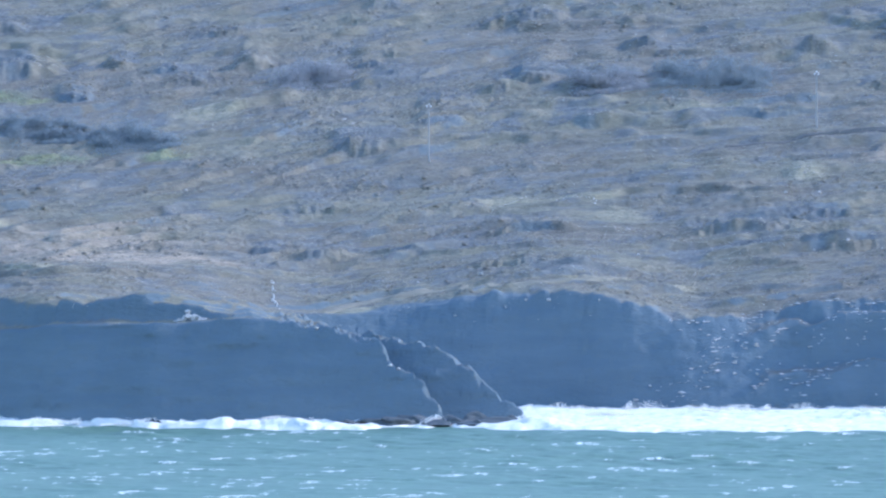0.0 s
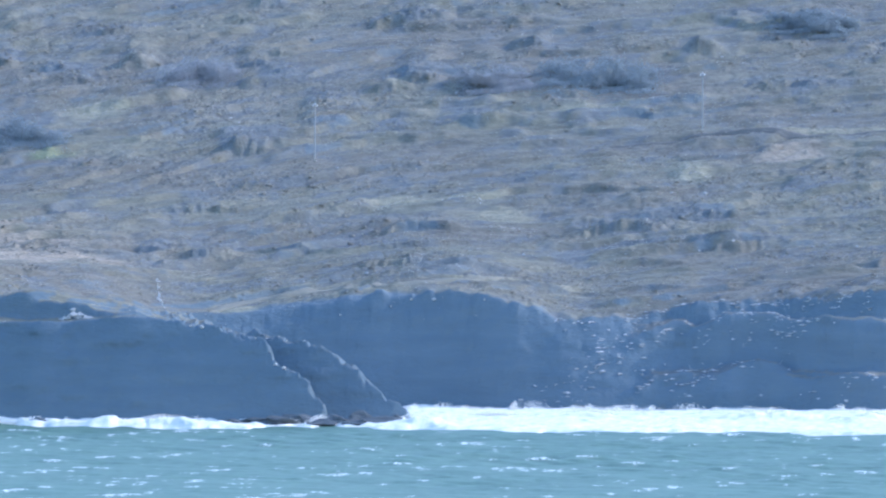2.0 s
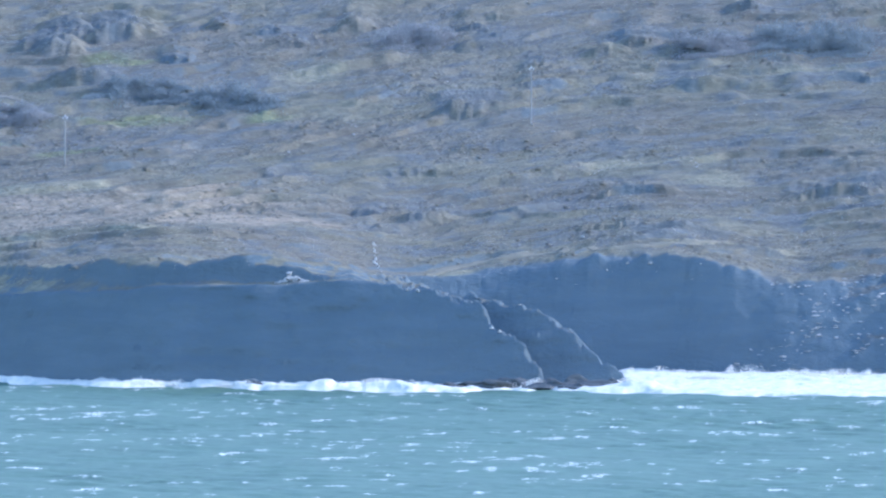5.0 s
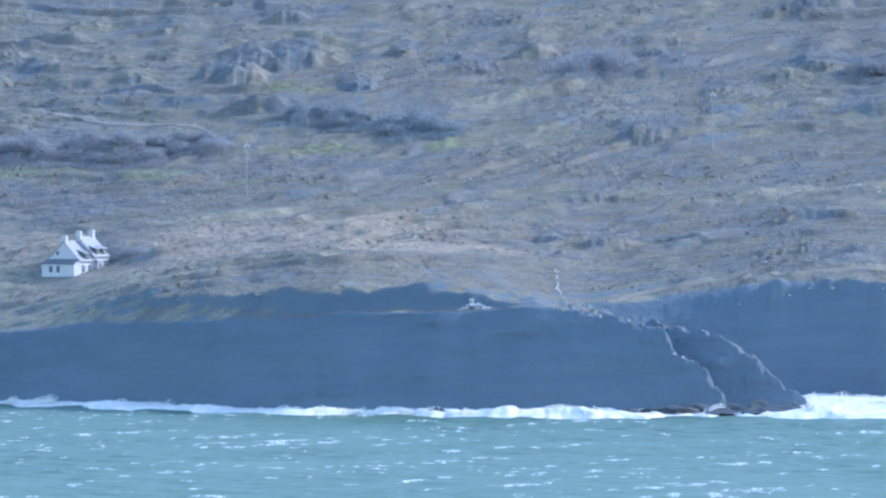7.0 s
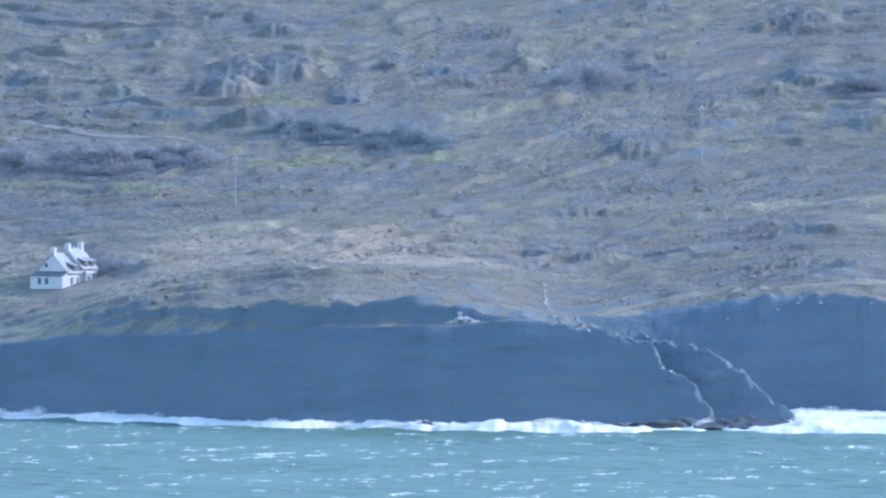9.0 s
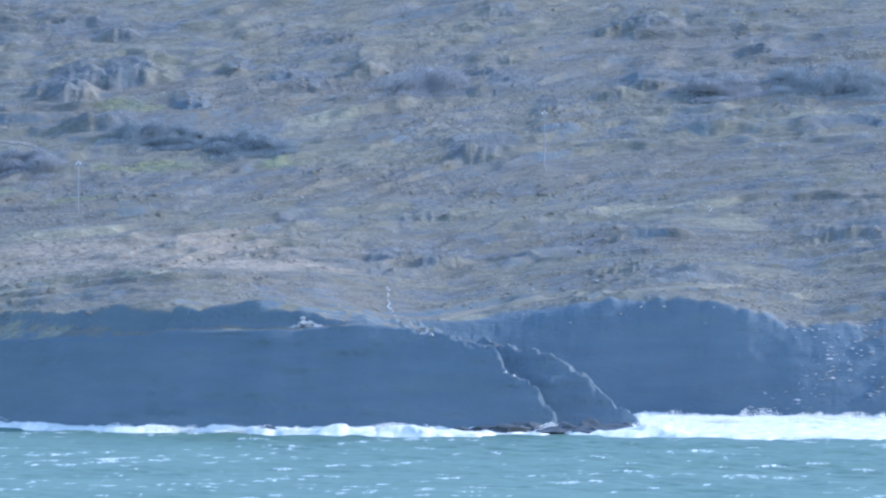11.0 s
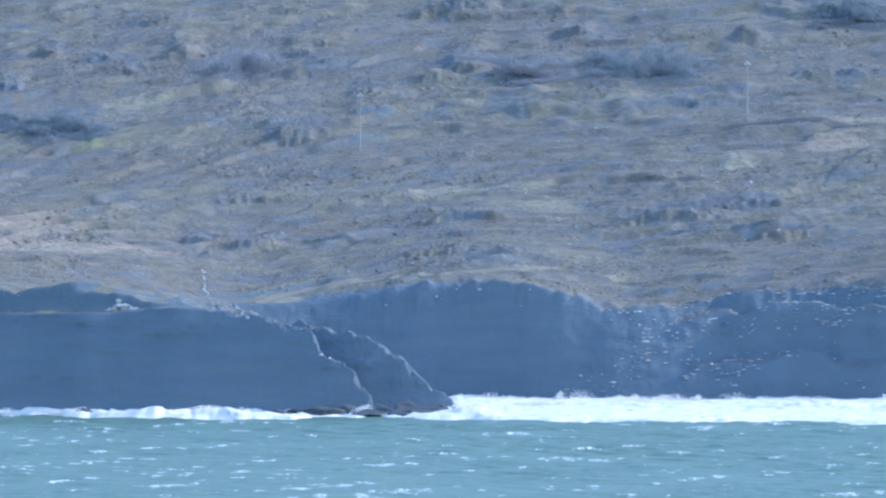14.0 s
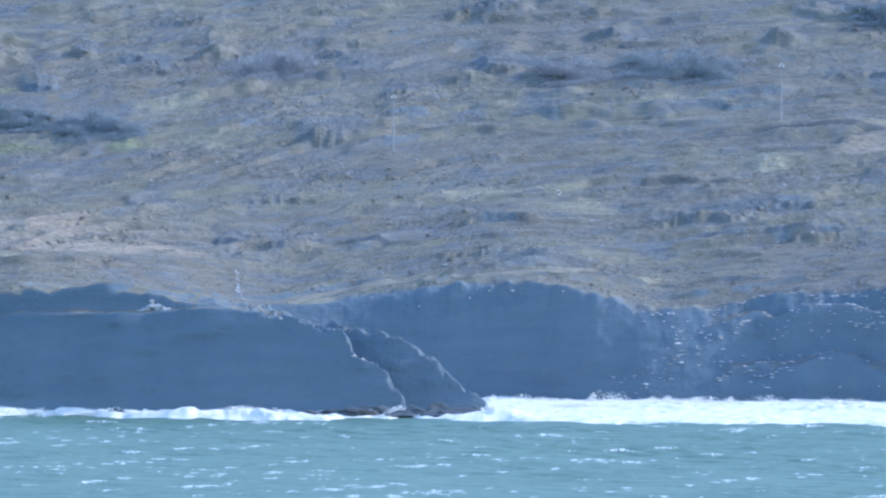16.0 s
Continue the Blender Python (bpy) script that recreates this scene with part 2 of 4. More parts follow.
KNOLLS_MID = [
    (-44.1, 146.2, 1.9, 1.41), (-41.1, 248.5, 3.3, 1.82), (-36.7, 283.2, 5.6, 1.47), (-35.1, 108.5, 3.4, 1.21), (-31.5, 259.8, 2.4, 2.37), (-31.3, 259, 3, 2.37),
    (-27.6, 114, 2.8, 2.43), (-19.6, 113.8, 6.3, 1.74), (-18.6, 154.8, 6.9, 1.23), (-17.1, 208.8, 3.8, 1.25), (-13.9, 293, 2.8, 2.03), (-12.5, 196.5, 4.9, 2.5),
    (-12.3, 259.5, 2.4, 2), (-9.2, 303.5, 3.9, 1.66), (-7.2, 252, 3.5, 1.27), (-7.2, 268.2, 3.1, 1.46), (-5.6, 195.8, 3.8, 1.25), (-1.4, 231.2, 2.4, 1.99),
    (-0.6, 214.5, 4.9, 1.08), (9.1, 289.8, 2.6, 2.57), (9.5, 242.2, 3.8, 2.17), (10.9, 98.8, 6.8, 1.56), (12.8, 133.8, 6.4, 1.92),
]
KNOLLS_EAST = [
    (13.8, 290.8, 3.9, 3.68), (15.2, 248, 3.6, 3.45), (18.5, 291.8, 2, 2.76), (24.1, 217.5, 4.9, 1.44), (32.9, 273.8, 3.5, 2.74), (39, 237.5, 3.5, 1.45),
    (40.8, 216, 2.4, 1.62), (46.7, 135.5, 9, 2.63), (53.6, 226, 6, 1.26), (61.3, 149, 8.5, 1.41), (61.8, 269, 2.8, 2.01), (61.8, 269, 3.3, 2.01),
    (65.2, 121.2, 7.4, 1.57), (67, 297.5, 3.9, 1.47), (71.5, 245.5, 3.3, 1.09), (76.7, 245.8, 6, 1.63), (78.6, 290, 8.9, 2.39), (85.8, 104.5, 6.3, 1.39),
    (87.1, 254.8, 3.9, 1.46), (95.3, 233.8, 3.8, 1.81),
]


def height(x, y):
    z, s, near = land(x, y)
    wild = sstep(7.0, 14.0, np.hypot(x - YARD[0], y - YARD[1]))      # the cottage stands on an even yard
    scarps = [(lx, ly, half, h, tilt, 0.0) for lx, ly, half, h, tilt in LEDGES + BANKS]
    scarps += [(lx, ly, 1.35 * half, (0.5 + 0.25 * sstep(3.5, 7, half)) * h, 0.3, 1.0) for lx, ly, half, h in KNOLLS_WEST + KNOLLS_MID + KNOLLS_EAST]
    for lx, ly, half, h, tilt, craggy in scarps:
        m = (np.abs(x - lx) < half) & (np.abs(y - ly - 15) < 40)
        if m.any():
            xm, ym = x[m], y[m]
            seed = int(abs(lx * 7)) + 5
            across = (xm - lx) / half
            bend = 2.5 * min(1.0, h) * fbm(xm / 9.0, ym / 30, seed, 3) + craggy * (1.2 * across ** 2 + 1.3 * fbm(xm / 2.4, ym / 9, seed + 3, 3, 0.6))
            yy = ym - ly - tilt * (xm - lx) - bend
            reach = 1 - sstep(0.2, 1.0, np.abs(across + 0.25 * craggy * fbm(xm / 3, ym / 3, seed + 7, 2)))
            crest = 1 + craggy * 0.45 * fbm(xm / 1.6, ym / 2.5, seed + 9, 3, 0.6)
            z[m] += wild[m] * h * reach * crest * sstep(-0.55 * h, 0.35 * h, yy) * np.exp(-np.clip(yy, 0, 200) / ((7 - 1.0 * craggy) * h))
    # a second, lower scarp along the brow of the western cliff, with a grassy bench before it
    back = y - along(x, HEAD_X, HEAD_FOOT, 2.5) - 10 + 1.6 * fbm(x / 16, y / 40, 161, 3) + 0.7 * fbm(x / 4, y / 9, 165, 4, 0.6)
    lean = 0.02 + 0.18 * (1 - sstep(-80, -62, x))
    deep = 2.2 + 5.0 * (1 - sstep(-80, -62, x))
    bench = lean * np.clip(back, 0, deep) + (2.9 - deep * lean) * sstep(deep, deep + 1.4, back)
    z = z + wild * bench * sstep(-106, -90, x) * (1 - sstep(-44, -27, x)) * np.exp(-np.clip(back - 10, 0, 300) / 45)
    behind = s + (np.maximum(s, near) - s) * (1 - sstep(-20, -10, x))
    moor = wild * sstep(0.0, 5.0, behind)                     # rough moor grows in behind the brow
    # the grain of the hill runs aslant, steepest in the middle
    skew = y - np.interp(x, [-160, -90, -60, 10, 120], [-58, -58, -46, 7, 42])
    warp = 5 * fbm(x / 20, y / 20, 19, 2)
    patch = sstep(-0.2, 0.3, fbm(x / 25, y / 20, 45, 2))
    z = z + moor * (0.5 * fbm(x / 34, skew / 14, 21, 2) + 0.55 * np.abs(fbm((x + warp) / 16, (skew + warp) / 4.5, 31, 5, 0.55))
                    + 0.26 * fbm(x / 5.5, skew / 2.0, 41, 4, 0.6) * (0.4 + patch) + 0.09 * fbm(x / 2.6, skew / 1.4, 143, 4, 0.7))
    # rocky ground in places
    stony = sstep(-0.02, 0.25, fbm(x / 34, y / 40, 141, 3))
    z = z + moor * stony * 0.45 * (np.abs(fbm(x / 3.2, skew / 2.1, 145, 4, 0.6)) - 0.15)
    # low terraces, steep towards the sea and gentle behind
    for period, lift, seed in ((9.5, 1.3, 121), (4.3, 0.6, 171)):
        ph = skew / period + 1.5 * fbm(x / 45, skew / 30, seed, 3) + 0.22 * fbm(x / 5, skew / 5, seed + 4, 2)
        saw = ph - np.floor(ph)
        patchy = sstep(-0.15, 0.25, fbm(x / 18 + 31.7 * np.floor(ph), np.floor(ph) * 7.3, seed + 6, 3))
        z = z + moor * patchy * lift * (sstep(0.0, 0.2, saw) - saw)
    cliffy = (1 - sstep(0.0, 5.0, behind)) * sstep(-0.5, 2.0, z) * (1 - 0.6 * sstep(6, 18, x) * (1 - sstep(42, 50, x)))
    ph = near / 4.2 + 2.2 * fbm(x / 24, near / 20, 131, 3)
    saw = ph - np.floor(ph)
    patchy = sstep(-0.05, 0.3, fbm(x / 15 + 17.3 * np.floor(ph), np.floor(ph) * 5.3, 133, 2))
    z = z + cliffy * patchy * (0.25 + 0.6 * sstep(30, 44, x)) * (sstep(0.0, 0.35, saw) - saw)
    z = z + cliffy * ((0.6 - 0.3 * sstep(10, 24, x) + 0.2 * sstep(40, 50, x)) * fbm(x / 7, y / 2.6, 51, 3) + (0.3 + 0.2 * sstep(30, 44, x)) * np.abs(fbm(x / 2.2, y / 1.1, 61, 3)))
    return z, s


# ---- ground, sea and surf ----
def spaced(parts):
    """Rising coordinates from stretches (start, end, step)."""
    out = []
    for a, b, d in parts:
        out.extend(np.arange(a, b - d * 0.5, d).tolist())
    return np.array(out + [parts[-1][1]])


def grid_object(name, x, y, z, material, attrs=(), smooth=True):
    """One sheet over the grid of arrays x, y, z, with named float layers."""
    rows, cols = z.shape
    n = rows * cols
    me = bpy.data.meshes.new(name)
    idx = np.arange(n).reshape(rows, cols)
    quad = np.stack([idx[:-1, :-1], idx[:-1, 1:], idx[1:, 1:], idx[1:, :-1]], -1).reshape(-1, 4)
    me.vertices.add(n)
    me.vertices.foreach_set("co", np.stack([x, y, z], -1).astype(np.float32).ravel())
    me.loops.add(quad.size)
    me.loops.foreach_set("vertex_index", quad.ravel().astype(np.int32))
    me.polygons.add(len(quad))
    me.polygons.foreach_set("loop_start", np.arange(0, quad.size, 4, dtype=np.int32))
    me.polygons.foreach_set("use_smooth", np.full(len(quad), smooth))
    for key, val in attrs:
        me.attributes.new(key, 'FLOAT', 'POINT').data.foreach_set("value", np.broadcast_to(val, z.shape).astype(np.float32).ravel())
    me.update(calc_edges=True)
    me.materials.append(material)
    return new(name, me)


def drifts(gx, gy, rows, soft=0.45):
    """A layer that is 1 inside uneven ovals (x, y, reach across, reach in depth) and 0 outside."""
    out = np.zeros((len(gy), len(gx)))
    for cx, cy, rx, ry in rows:
        i = slice(*np.searchsorted(gx, (cx - 1.9 * rx, cx + 1.9 * rx)))
        j = slice(*np.searchsorted(gy, (cy - 1.9 * ry - 0.5 * rx, cy + 1.9 * ry + 0.5 * rx)))
        x, y = np.meshgrid(gx[i], gy[j])
        r = np.hypot((x - cx) / rx, (y - cy - 0.25 * (x - cx)) / ry) + 0.7 * fbm(x / 5, y / 6, int(abs(cx * 3)) + 2, 3)
        out[j, i] = np.maximum(out[j, i], 1 - sstep(1 - soft, 1 + soft, r))
    return out


# patches of colour in the turf: x, y, reach across, reach in depth
GREEN = [
    (-44.8, 192.5, 3.5, 3.2), (-90.6, 169.5, 8.1, 3.2), (-76.1, 166.8, 4.5, 2.7), (-65.8, 190.5, 8.2, 3.2),
    (-69.5, 233.8, 4.6, 3.2), (-114.4, 176.5, 10.9, 3.6),
]
RUST = [
    (-98.5, 106.2, 9.7, 8.0), (-84.9, 93.8, 12.3, 9.7), (-79.4, 120.2, 12.4, 8.9), (-111.4, 119.8, 8.0, 7.1),
    (-95.1, 83.0, 10.5, 5.3), (-57.9, 111.2, 17.7, 11.1), (-64.4, 122.2, 13.3, 9.8), (-51.5, 96.8, 15.9, 7.9),
    (-74.9, 115.8, 13.3, 7.1), (-92.4, 110.0, 5.3, 5.3), (74.3, 196.5, 5.5, 5.5),
]
STRAW = [
    (-97.4, 72.2, 13.1, 9.6), (-112.3, 98.2, 9.7, 11.5), (-85.2, 72.5, 11.4, 7.0), (-117.9, 83.5, 10.5, 7.9),
    (-102.9, 56.2, 9.6, 3.5), (14.9, 162.0, 10.8, 2.3), (27.4, 149.5, 4.5, 4.9), (-63.4, 75.0, 10.5, 4.4),
    (-78.0, 18.0, 6.5, 5.0), (-38.1, 227.5, 5.5, 4.1), (42.9, 229.5, 9.2, 2.3), (-108.4, 63.0, 10.5, 2.6),
    (57.7, 182.2, 3.6, 8.2), (27.8, 89.8, 9.7, 2.2), (-14.3, 72.2, 5.2, 2.2), (-78.0, 134.0, 10.7, 3.6),
    (78.4, 213.0, 11.0, 2.3), (10.7, 246.2, 1.9, 3.7), (-113.6, 107.0, 5.3, 3.5),
    (-116.0, 62.0, 5.0, 4.5), (-108.0, 55.0, 5.0, 4.5), (-100.0, 48.5, 5.0, 4.5), (-92.0, 40.0, 4.5, 5.0), (-84.0, 28.0, 4.0, 5.0),
]
# drifts of dark heath and painted scarp shade, high on the hill, lower down, and to either side
HEATH_SHADE_HIGH = [
    (-70.1, 259.0, 3.5, 8.4), (-53.0, 265.2, 2.6, 3.7), (-42.1, 254.8, 4.5, 8.4), (-36.0, 286.8, 6.1, 4.7),
    (-21.3, 256.8, 5.6, 9.3), (-8.7, 254.8, 3.5, 6.5), (-1.3, 235.8, 2.6, 4.6), (15.9, 252.5, 4.2, 10.2),
    (25.6, 252.5, 5.1, 8.3), (44.7, 256.8, 9.3, 11.6), (14.7, 297.5, 5.2, 7.5), (62.2, 276.0, 4.2, 5.1),
    (67.4, 301.8, 6.1, 6.6), (-65.5, 217.2, 6.9, 6.4), (-50.7, 213.0, 6.2, 10.1), (-13.1, 204.8, 5.7, 7.3),
    (-20.5, 211.8, 8.2, 2.7), (-3.6, 217.2, 6.0, 2.8), (20.7, 221.2, 10.6, 3.2), (40.9, 221.2, 3.9, 3.7),
    (49.4, 231.8, 6.6, 3.2), (34.2, 273.8, 7.5, 2.8), (5.2, 271.8, 5.6, 2.8),
]
HEATH_SHADE_LOW = [
    (12.3, 173.8, 5.6, 4.1), (33.1, 178.2, 11.3, 3.6), (-40.7, 148.8, 6.7, 4.9), (-54.7, 177.8, 5.9, 5.0),
    (55.2, 148.8, 10.3, 6.3), (43.5, 143.0, 4.9, 4.9), (48.6, 127.2, 16.5, 3.1), (63.7, 125.8, 9.3, 4.0),
    (35.2, 119.2, 7.5, 4.0), (13.8, 108.5, 8.4, 3.1), (-47.3, 113.8, 5.8, 3.5), (-27.9, 119.2, 2.8, 5.3),
    (-19.0, 122.2, 5.8, 5.8), (4.1, 122.5, 12.4, 2.2), (-9.3, 125.2, 6.4, 2.2), (-16.2, 93.2, 7.5, 4.0),
    (-39.4, 50.5, 5.6, 5.2), (19.0, 96.2, 10.6, 2.2), (-27.4, 164.8, 6.3, 2.7), (-7.6, 174.0, 7.2, 2.3),
    (6.8, 149.0, 5.4, 2.7),
]
HEATH_SHADE_FAR = [
    (-109.7, 198.8, 12.3, 8.2), (-89.5, 192.5, 13.2, 5.9), (-81.5, 252.5, 4.8, 13.0), (-71.9, 256.8, 4.5, 8.4),
    (-74.3, 221.2, 6.0, 8.3), (-93.9, 280.2, 6.1, 4.2), (-73.6, 293.2, 8.9, 6.6), (-98.0, 231.8, 5.1, 3.2),
    (-116.1, 248.2, 6.0, 6.0), (-113.9, 163.0, 6.8, 5.9), (-100.8, 148.8, 5.8, 5.8), (-78.0, 98.2, 4.9, 4.0),
    (-60.7, 115.0, 5.8, 3.1), (-95.2, 114.0, 2.5, 4.9), (81.7, 294.5, 9.4, 6.1), (78.3, 248.2, 5.1, 5.1),
    (96.4, 235.0, 3.5, 6.0), (85.0, 121.2, 10.2, 3.6), (73.1, 145.2, 6.3, 3.6), (-107.7, 299.8, 8.5, 3.8),
    (-84.4, 173.8, 6.3, 3.2), (82.8, 173.8, 8.1, 3.2),
]


def build_ground():
    gx = spaced([(-9000, -1000, 500), (-1000, -200, 50), (-200, -150, 4), (-150, -26, 0.30), (-26, 15, 0.15), (15, 112, 0.30), (112, 160, 4), (160, 1000, 50), (1000, 9000, 500)])
    gy = spaced([(-4000, -500, 250), (-500, -60, 20), (-60, -30, 2), (-30, 2, 0.22), (2, 110, 0.42), (110, 345, 0.55), (345, 460, 4), (460, 1000, 40), (1000, 9000, 400)])
    x, y = np.meshgrid(gx, gy)
    z, s = height(x, y)
    slope = np.hypot(np.gradient(z, axis=1) / np.gradient(x, axis=1), np.gradient(z, axis=0) / np.gradient(y, axis=0))
    front = land(x, y)[2]
    behind = s + (np.maximum(s, front) - s) * (1 - sstep(-20, -10, x))
    jag = (1 - sstep(-1.0, 2.5, behind)) * sstep(0.3, 2.5, z)
    rock = np.clip(sstep(0.75, 1.15, slope + 0.8 * fbm(x / 3, y / 3, 71, 3)) * sstep(30, 0, s) + jag * 0.9, 0, 1)
    bare = 0.6 * sstep(0.28, 0.42, fbm(x / 12, y / 9, 77, 4)) * sstep(0.5, 0.9, slope)
    rock = np.clip(np.maximum(rock, bare), 0, 1) * (1 - 0.8 * sstep(0.75, 0.45, slope))
    sheer = (1 - sstep(-1.5, 1.0, front - 2.5 * sstep(-16, -8, x) * (1 - sstep(12, 16, x)))) * sstep(0.3, 2.0, z) * (1 - 0.25 * sstep(32, 44, x)) * (0.7 + 0.3 * sstep(-114, -88, x)) * (1 - 0.7 * sstep(42, 52, x) * (1 - sstep(0.6, 0.9, slope)))
    rock = np.maximum(rock, 0.95 * sheer)
    # blocky bedding on the cliffs, by pushing the face in and out
    bed = np.floor(z / 1.3 + 1.2 * fbm(x / 18, y / 18, 81, 2))
    y2 = y + jag * (0.45 * vnoise(x / 5.5, bed * 3.7, 83) + 0.3 * vnoise(x / 1.7, bed * 5.1, 85))
    pick = lambda rows: drifts(gx, gy, rows)
    # heath and painted scarp shade, broken up by random mottling
    dark = sstep(0.0, 1.0, 0.7 * pick(HEATH_SHADE_HIGH + HEATH_SHADE_LOW + HEATH_SHADE_FAR) + 0.16 + 1.1 * fbm(x / 5, (y - 0.6 * x) / 4, 151, 6, 0.7))
    rust, straw = pick(RUST), pick(STRAW)
    dark = dark * (1 - 0.85 * np.maximum(rust, straw))
    ob = grid_object("ground", x, y2, z, GROUND, [("rock", rock), ("dark_turf", dark), ("green", 0.5 * pick(GREEN)), ("rust", 0.9 * rust), ("straw", 0.75 * straw)])
    tagged(ob, "brown moorland hillside above dark sea cliffs", "ground", kind="structure")


def swell(x, y):
    """Height of the choppy sea: many short-crested waves running before the wind."""
    rng = np.random.RandomState(5)
    wx, wy = x + 4 * fbm(x / 35, y / 35, 201, 2), y + 4 * fbm(x / 35, y / 35, 205, 2)
    z = 0 * x
    for k in range(16):
        wl = 1.7 * 1.19 ** k
        a = rng.normal(0.0, 0.9) - 1.25
        ph = np.pi / wl * (np.cos(a) * wx + np.sin(a) * wy) + rng.uniform(0, 6.28)
        z = z + 0.032 * wl ** 0.7 * (0.36 - np.abs(np.sin(ph)))
    return z * (0.9 + 1.0 * fbm(x / 22, y / 30, 91, 2))


def build_sea():
    gx = spaced([(-9000, -1000, 500), (-1000, -200, 50), (-200, -150, 5), (-150, 115, 0.5), (115, 160, 5), (160, 1000, 50), (1000, 9000, 500)])
    gy = spaced([(-9000, -3000, 500), (-3000, -650, 50), (-650, -600, 5), (-600, -300, 1.5), (-300, 75, 1.2), (75, 200, 12)])
    x, y = np.meshgrid(gx, gy)
    near = ((np.abs(x) < 160) & (y > -640)).astype(float)
    z = swell(x, y)
    sharp = (z - z[near > 0].mean()) / z[near > 0].std()
    streak = fbm(x / 1.8, y / 12, 95, 3, 0.6)
    foam = sstep(2.05, 2.45, sharp + 2.5 * streak) * near
    ob = grid_object("water", x, y, z * near * 0.75, SEA, [("foam", foam)])
    tagged(ob, "choppy turquoise sea with scattered whitecaps", "sea", kind="structure")


# heaps of white water where a swell has just broken: x, y, reach across, reach in depth, height
HEAPS = [(-26, -32, 6, 4, 1.5), (-34, -31, 5, 3, 0.7), (-60, -24, 7, 4, 0.9), (-95, 14, 6, 4, 0.8), (14, -34, 3.5, 3, 1.2), (40, 18, 5, 4, 0.9), (62, 6, 4, 4, 1.0), (69, 2, 6, 4, 1.5), (84, -4, 7, 5, 1.4)]
SURF_X = [-160, -114, -66, -29, 10, 27, 67, 92, 130]
SURF_EDGE = [54, 37, -26, -36, -40, -52, -66, -80, -90]


def build_surf():
    gx, gy = spaced([(-150, 115, 0.4)]), spaced([(-125, 85, 0.8)])
    x, y = np.meshgrid(gx, gy)
    edge = np.interp(x, SURF_X, SURF_EDGE) + 14 * fbm(x / 13, y / 90, 101, 4) + 5 * fbm(x / 3, y / 20, 111, 3)
    inn = sstep(-2, 9, y - edge)
    roll = np.abs(np.sin((y - edge) / 7.0 + 3 * fbm(x / 18, y / 18, 103, 3)))
    lump = 0.35 + 0.3 * (1 - roll) ** 1.5 + 0.5 * np.abs(fbm(x / 2.6, y / 2.6, 105, 4)) + 0.3 * np.clip(fbm(x / 16, y / 10, 107, 3) * 2, 0, 1)
    z = -0.9 + inn * (0.75 + lump * (1 - 0.3 * sstep(14, 30, x))) + 0.5 * swell(x, y)
    for hx, hy, rx, ry, h in HEAPS:
        r = ((x - hx) / rx) ** 2 + ((y - hy) / ry) ** 2
        z = z + h * np.exp(-r) * (0.8 + 0.55 * fbm(x / 2.4, y / 2.0, 109, 4, 0.6))
    ob = grid_object("surf", x, y, z, FOAM)
    tagged(ob, "white breaking surf foaming along the rocky shore", "surf", kind="stuff")


build_ground()
build_sea()
build_surf()


# ---- builders ----
def top_at(x, y):
    return float(height(np.array([float(x)]), np.array([float(y)]))[0][0])


def part(name, bm, material, parent=None, label=""):
    """Links a bmesh as one mesh object under a thing or a part."""
    me = bpy.data.meshes.new(name)
    bm.to_mesh(me)
    bm.free()
    me.materials.append(material)
    ob = new(name, me)
    if parent is not None:
        ob.parent = parent
    return tagged(ob, label)


def sheet_mesh(name, verts, faces, material, parent=None, label=""):
    me = bpy.data.meshes.new(name)
    verts, faces = np.asarray(verts, np.float32), np.asarray(faces, np.int32)
    k = faces.shape[1]
    me.vertices.add(len(verts))
    me.vertices.foreach_set("co", verts.ravel())
    me.loops.add(faces.size)
    me.loops.foreach_set("vertex_index", faces.ravel())
    me.polygons.add(len(faces))
    me.polygons.foreach_set("loop_start", np.arange(0, faces.size, k, dtype=np.int32))
    me.update(calc_edges=True)
    me.materials.append(material)
    ob = new(name, me)
    if parent is not None:
        ob.parent = parent
    return tagged(ob, label)


def solid(points, faces, bm=None):
    bm = bm or bmesh.new()
    vs = [bm.verts.new(p) for p in points]
    for f in faces:
        bm.faces.new([vs[i] for i in f])
    return bm


def box(x0, x1, y0, y1, z0, z1, bm=None, bevel=0.0):
    bm2 = solid([(x, y, z) for z in (z0, z1) for y in (y0, y1) for x in (x0, x1)],
                [(0, 2, 3, 1), (4, 5, 7, 6), (0, 1, 5, 4), (2, 6, 7, 3), (0, 4, 6, 2), (1, 3, 7, 5)])
    if bevel:
        bmesh.ops.bevel(bm2, geom=bm2.edges[:], offset=bevel, segments=1, affect='EDGES')
    if bm is None:
        return bm2
    me = bpy.data.meshes.new("tmp")
    bm2.to_mesh(me)
    bm2.free()
    bm.from_mesh(me)
    bpy.data.meshes.remove(me)
    return bm


def rod(p, q, r0, r1, sides=8, bm=None):
    bm = bm or bmesh.new()
    p, q = Vector(p), Vector(q)
    turn = (q - p).to_track_quat('Z', 'Y').to_matrix()
    rings = []
    for c, r in ((p, r0), (q, r1)):
        rings.append([bm.verts.new(c + turn @ Vector((r * math.cos(a), r * math.sin(a), 0))) for a in [2 * math.pi * i / sides for i in range(sides)]])
    for i in range(sides):
        bm.faces.new((rings[0][i], rings[0][(i + 1) % sides], rings[1][(i + 1) % sides], rings[1][i]))
    bm.faces.new(rings[0][::-1])
    bm.faces.new(rings[1])
    return bm


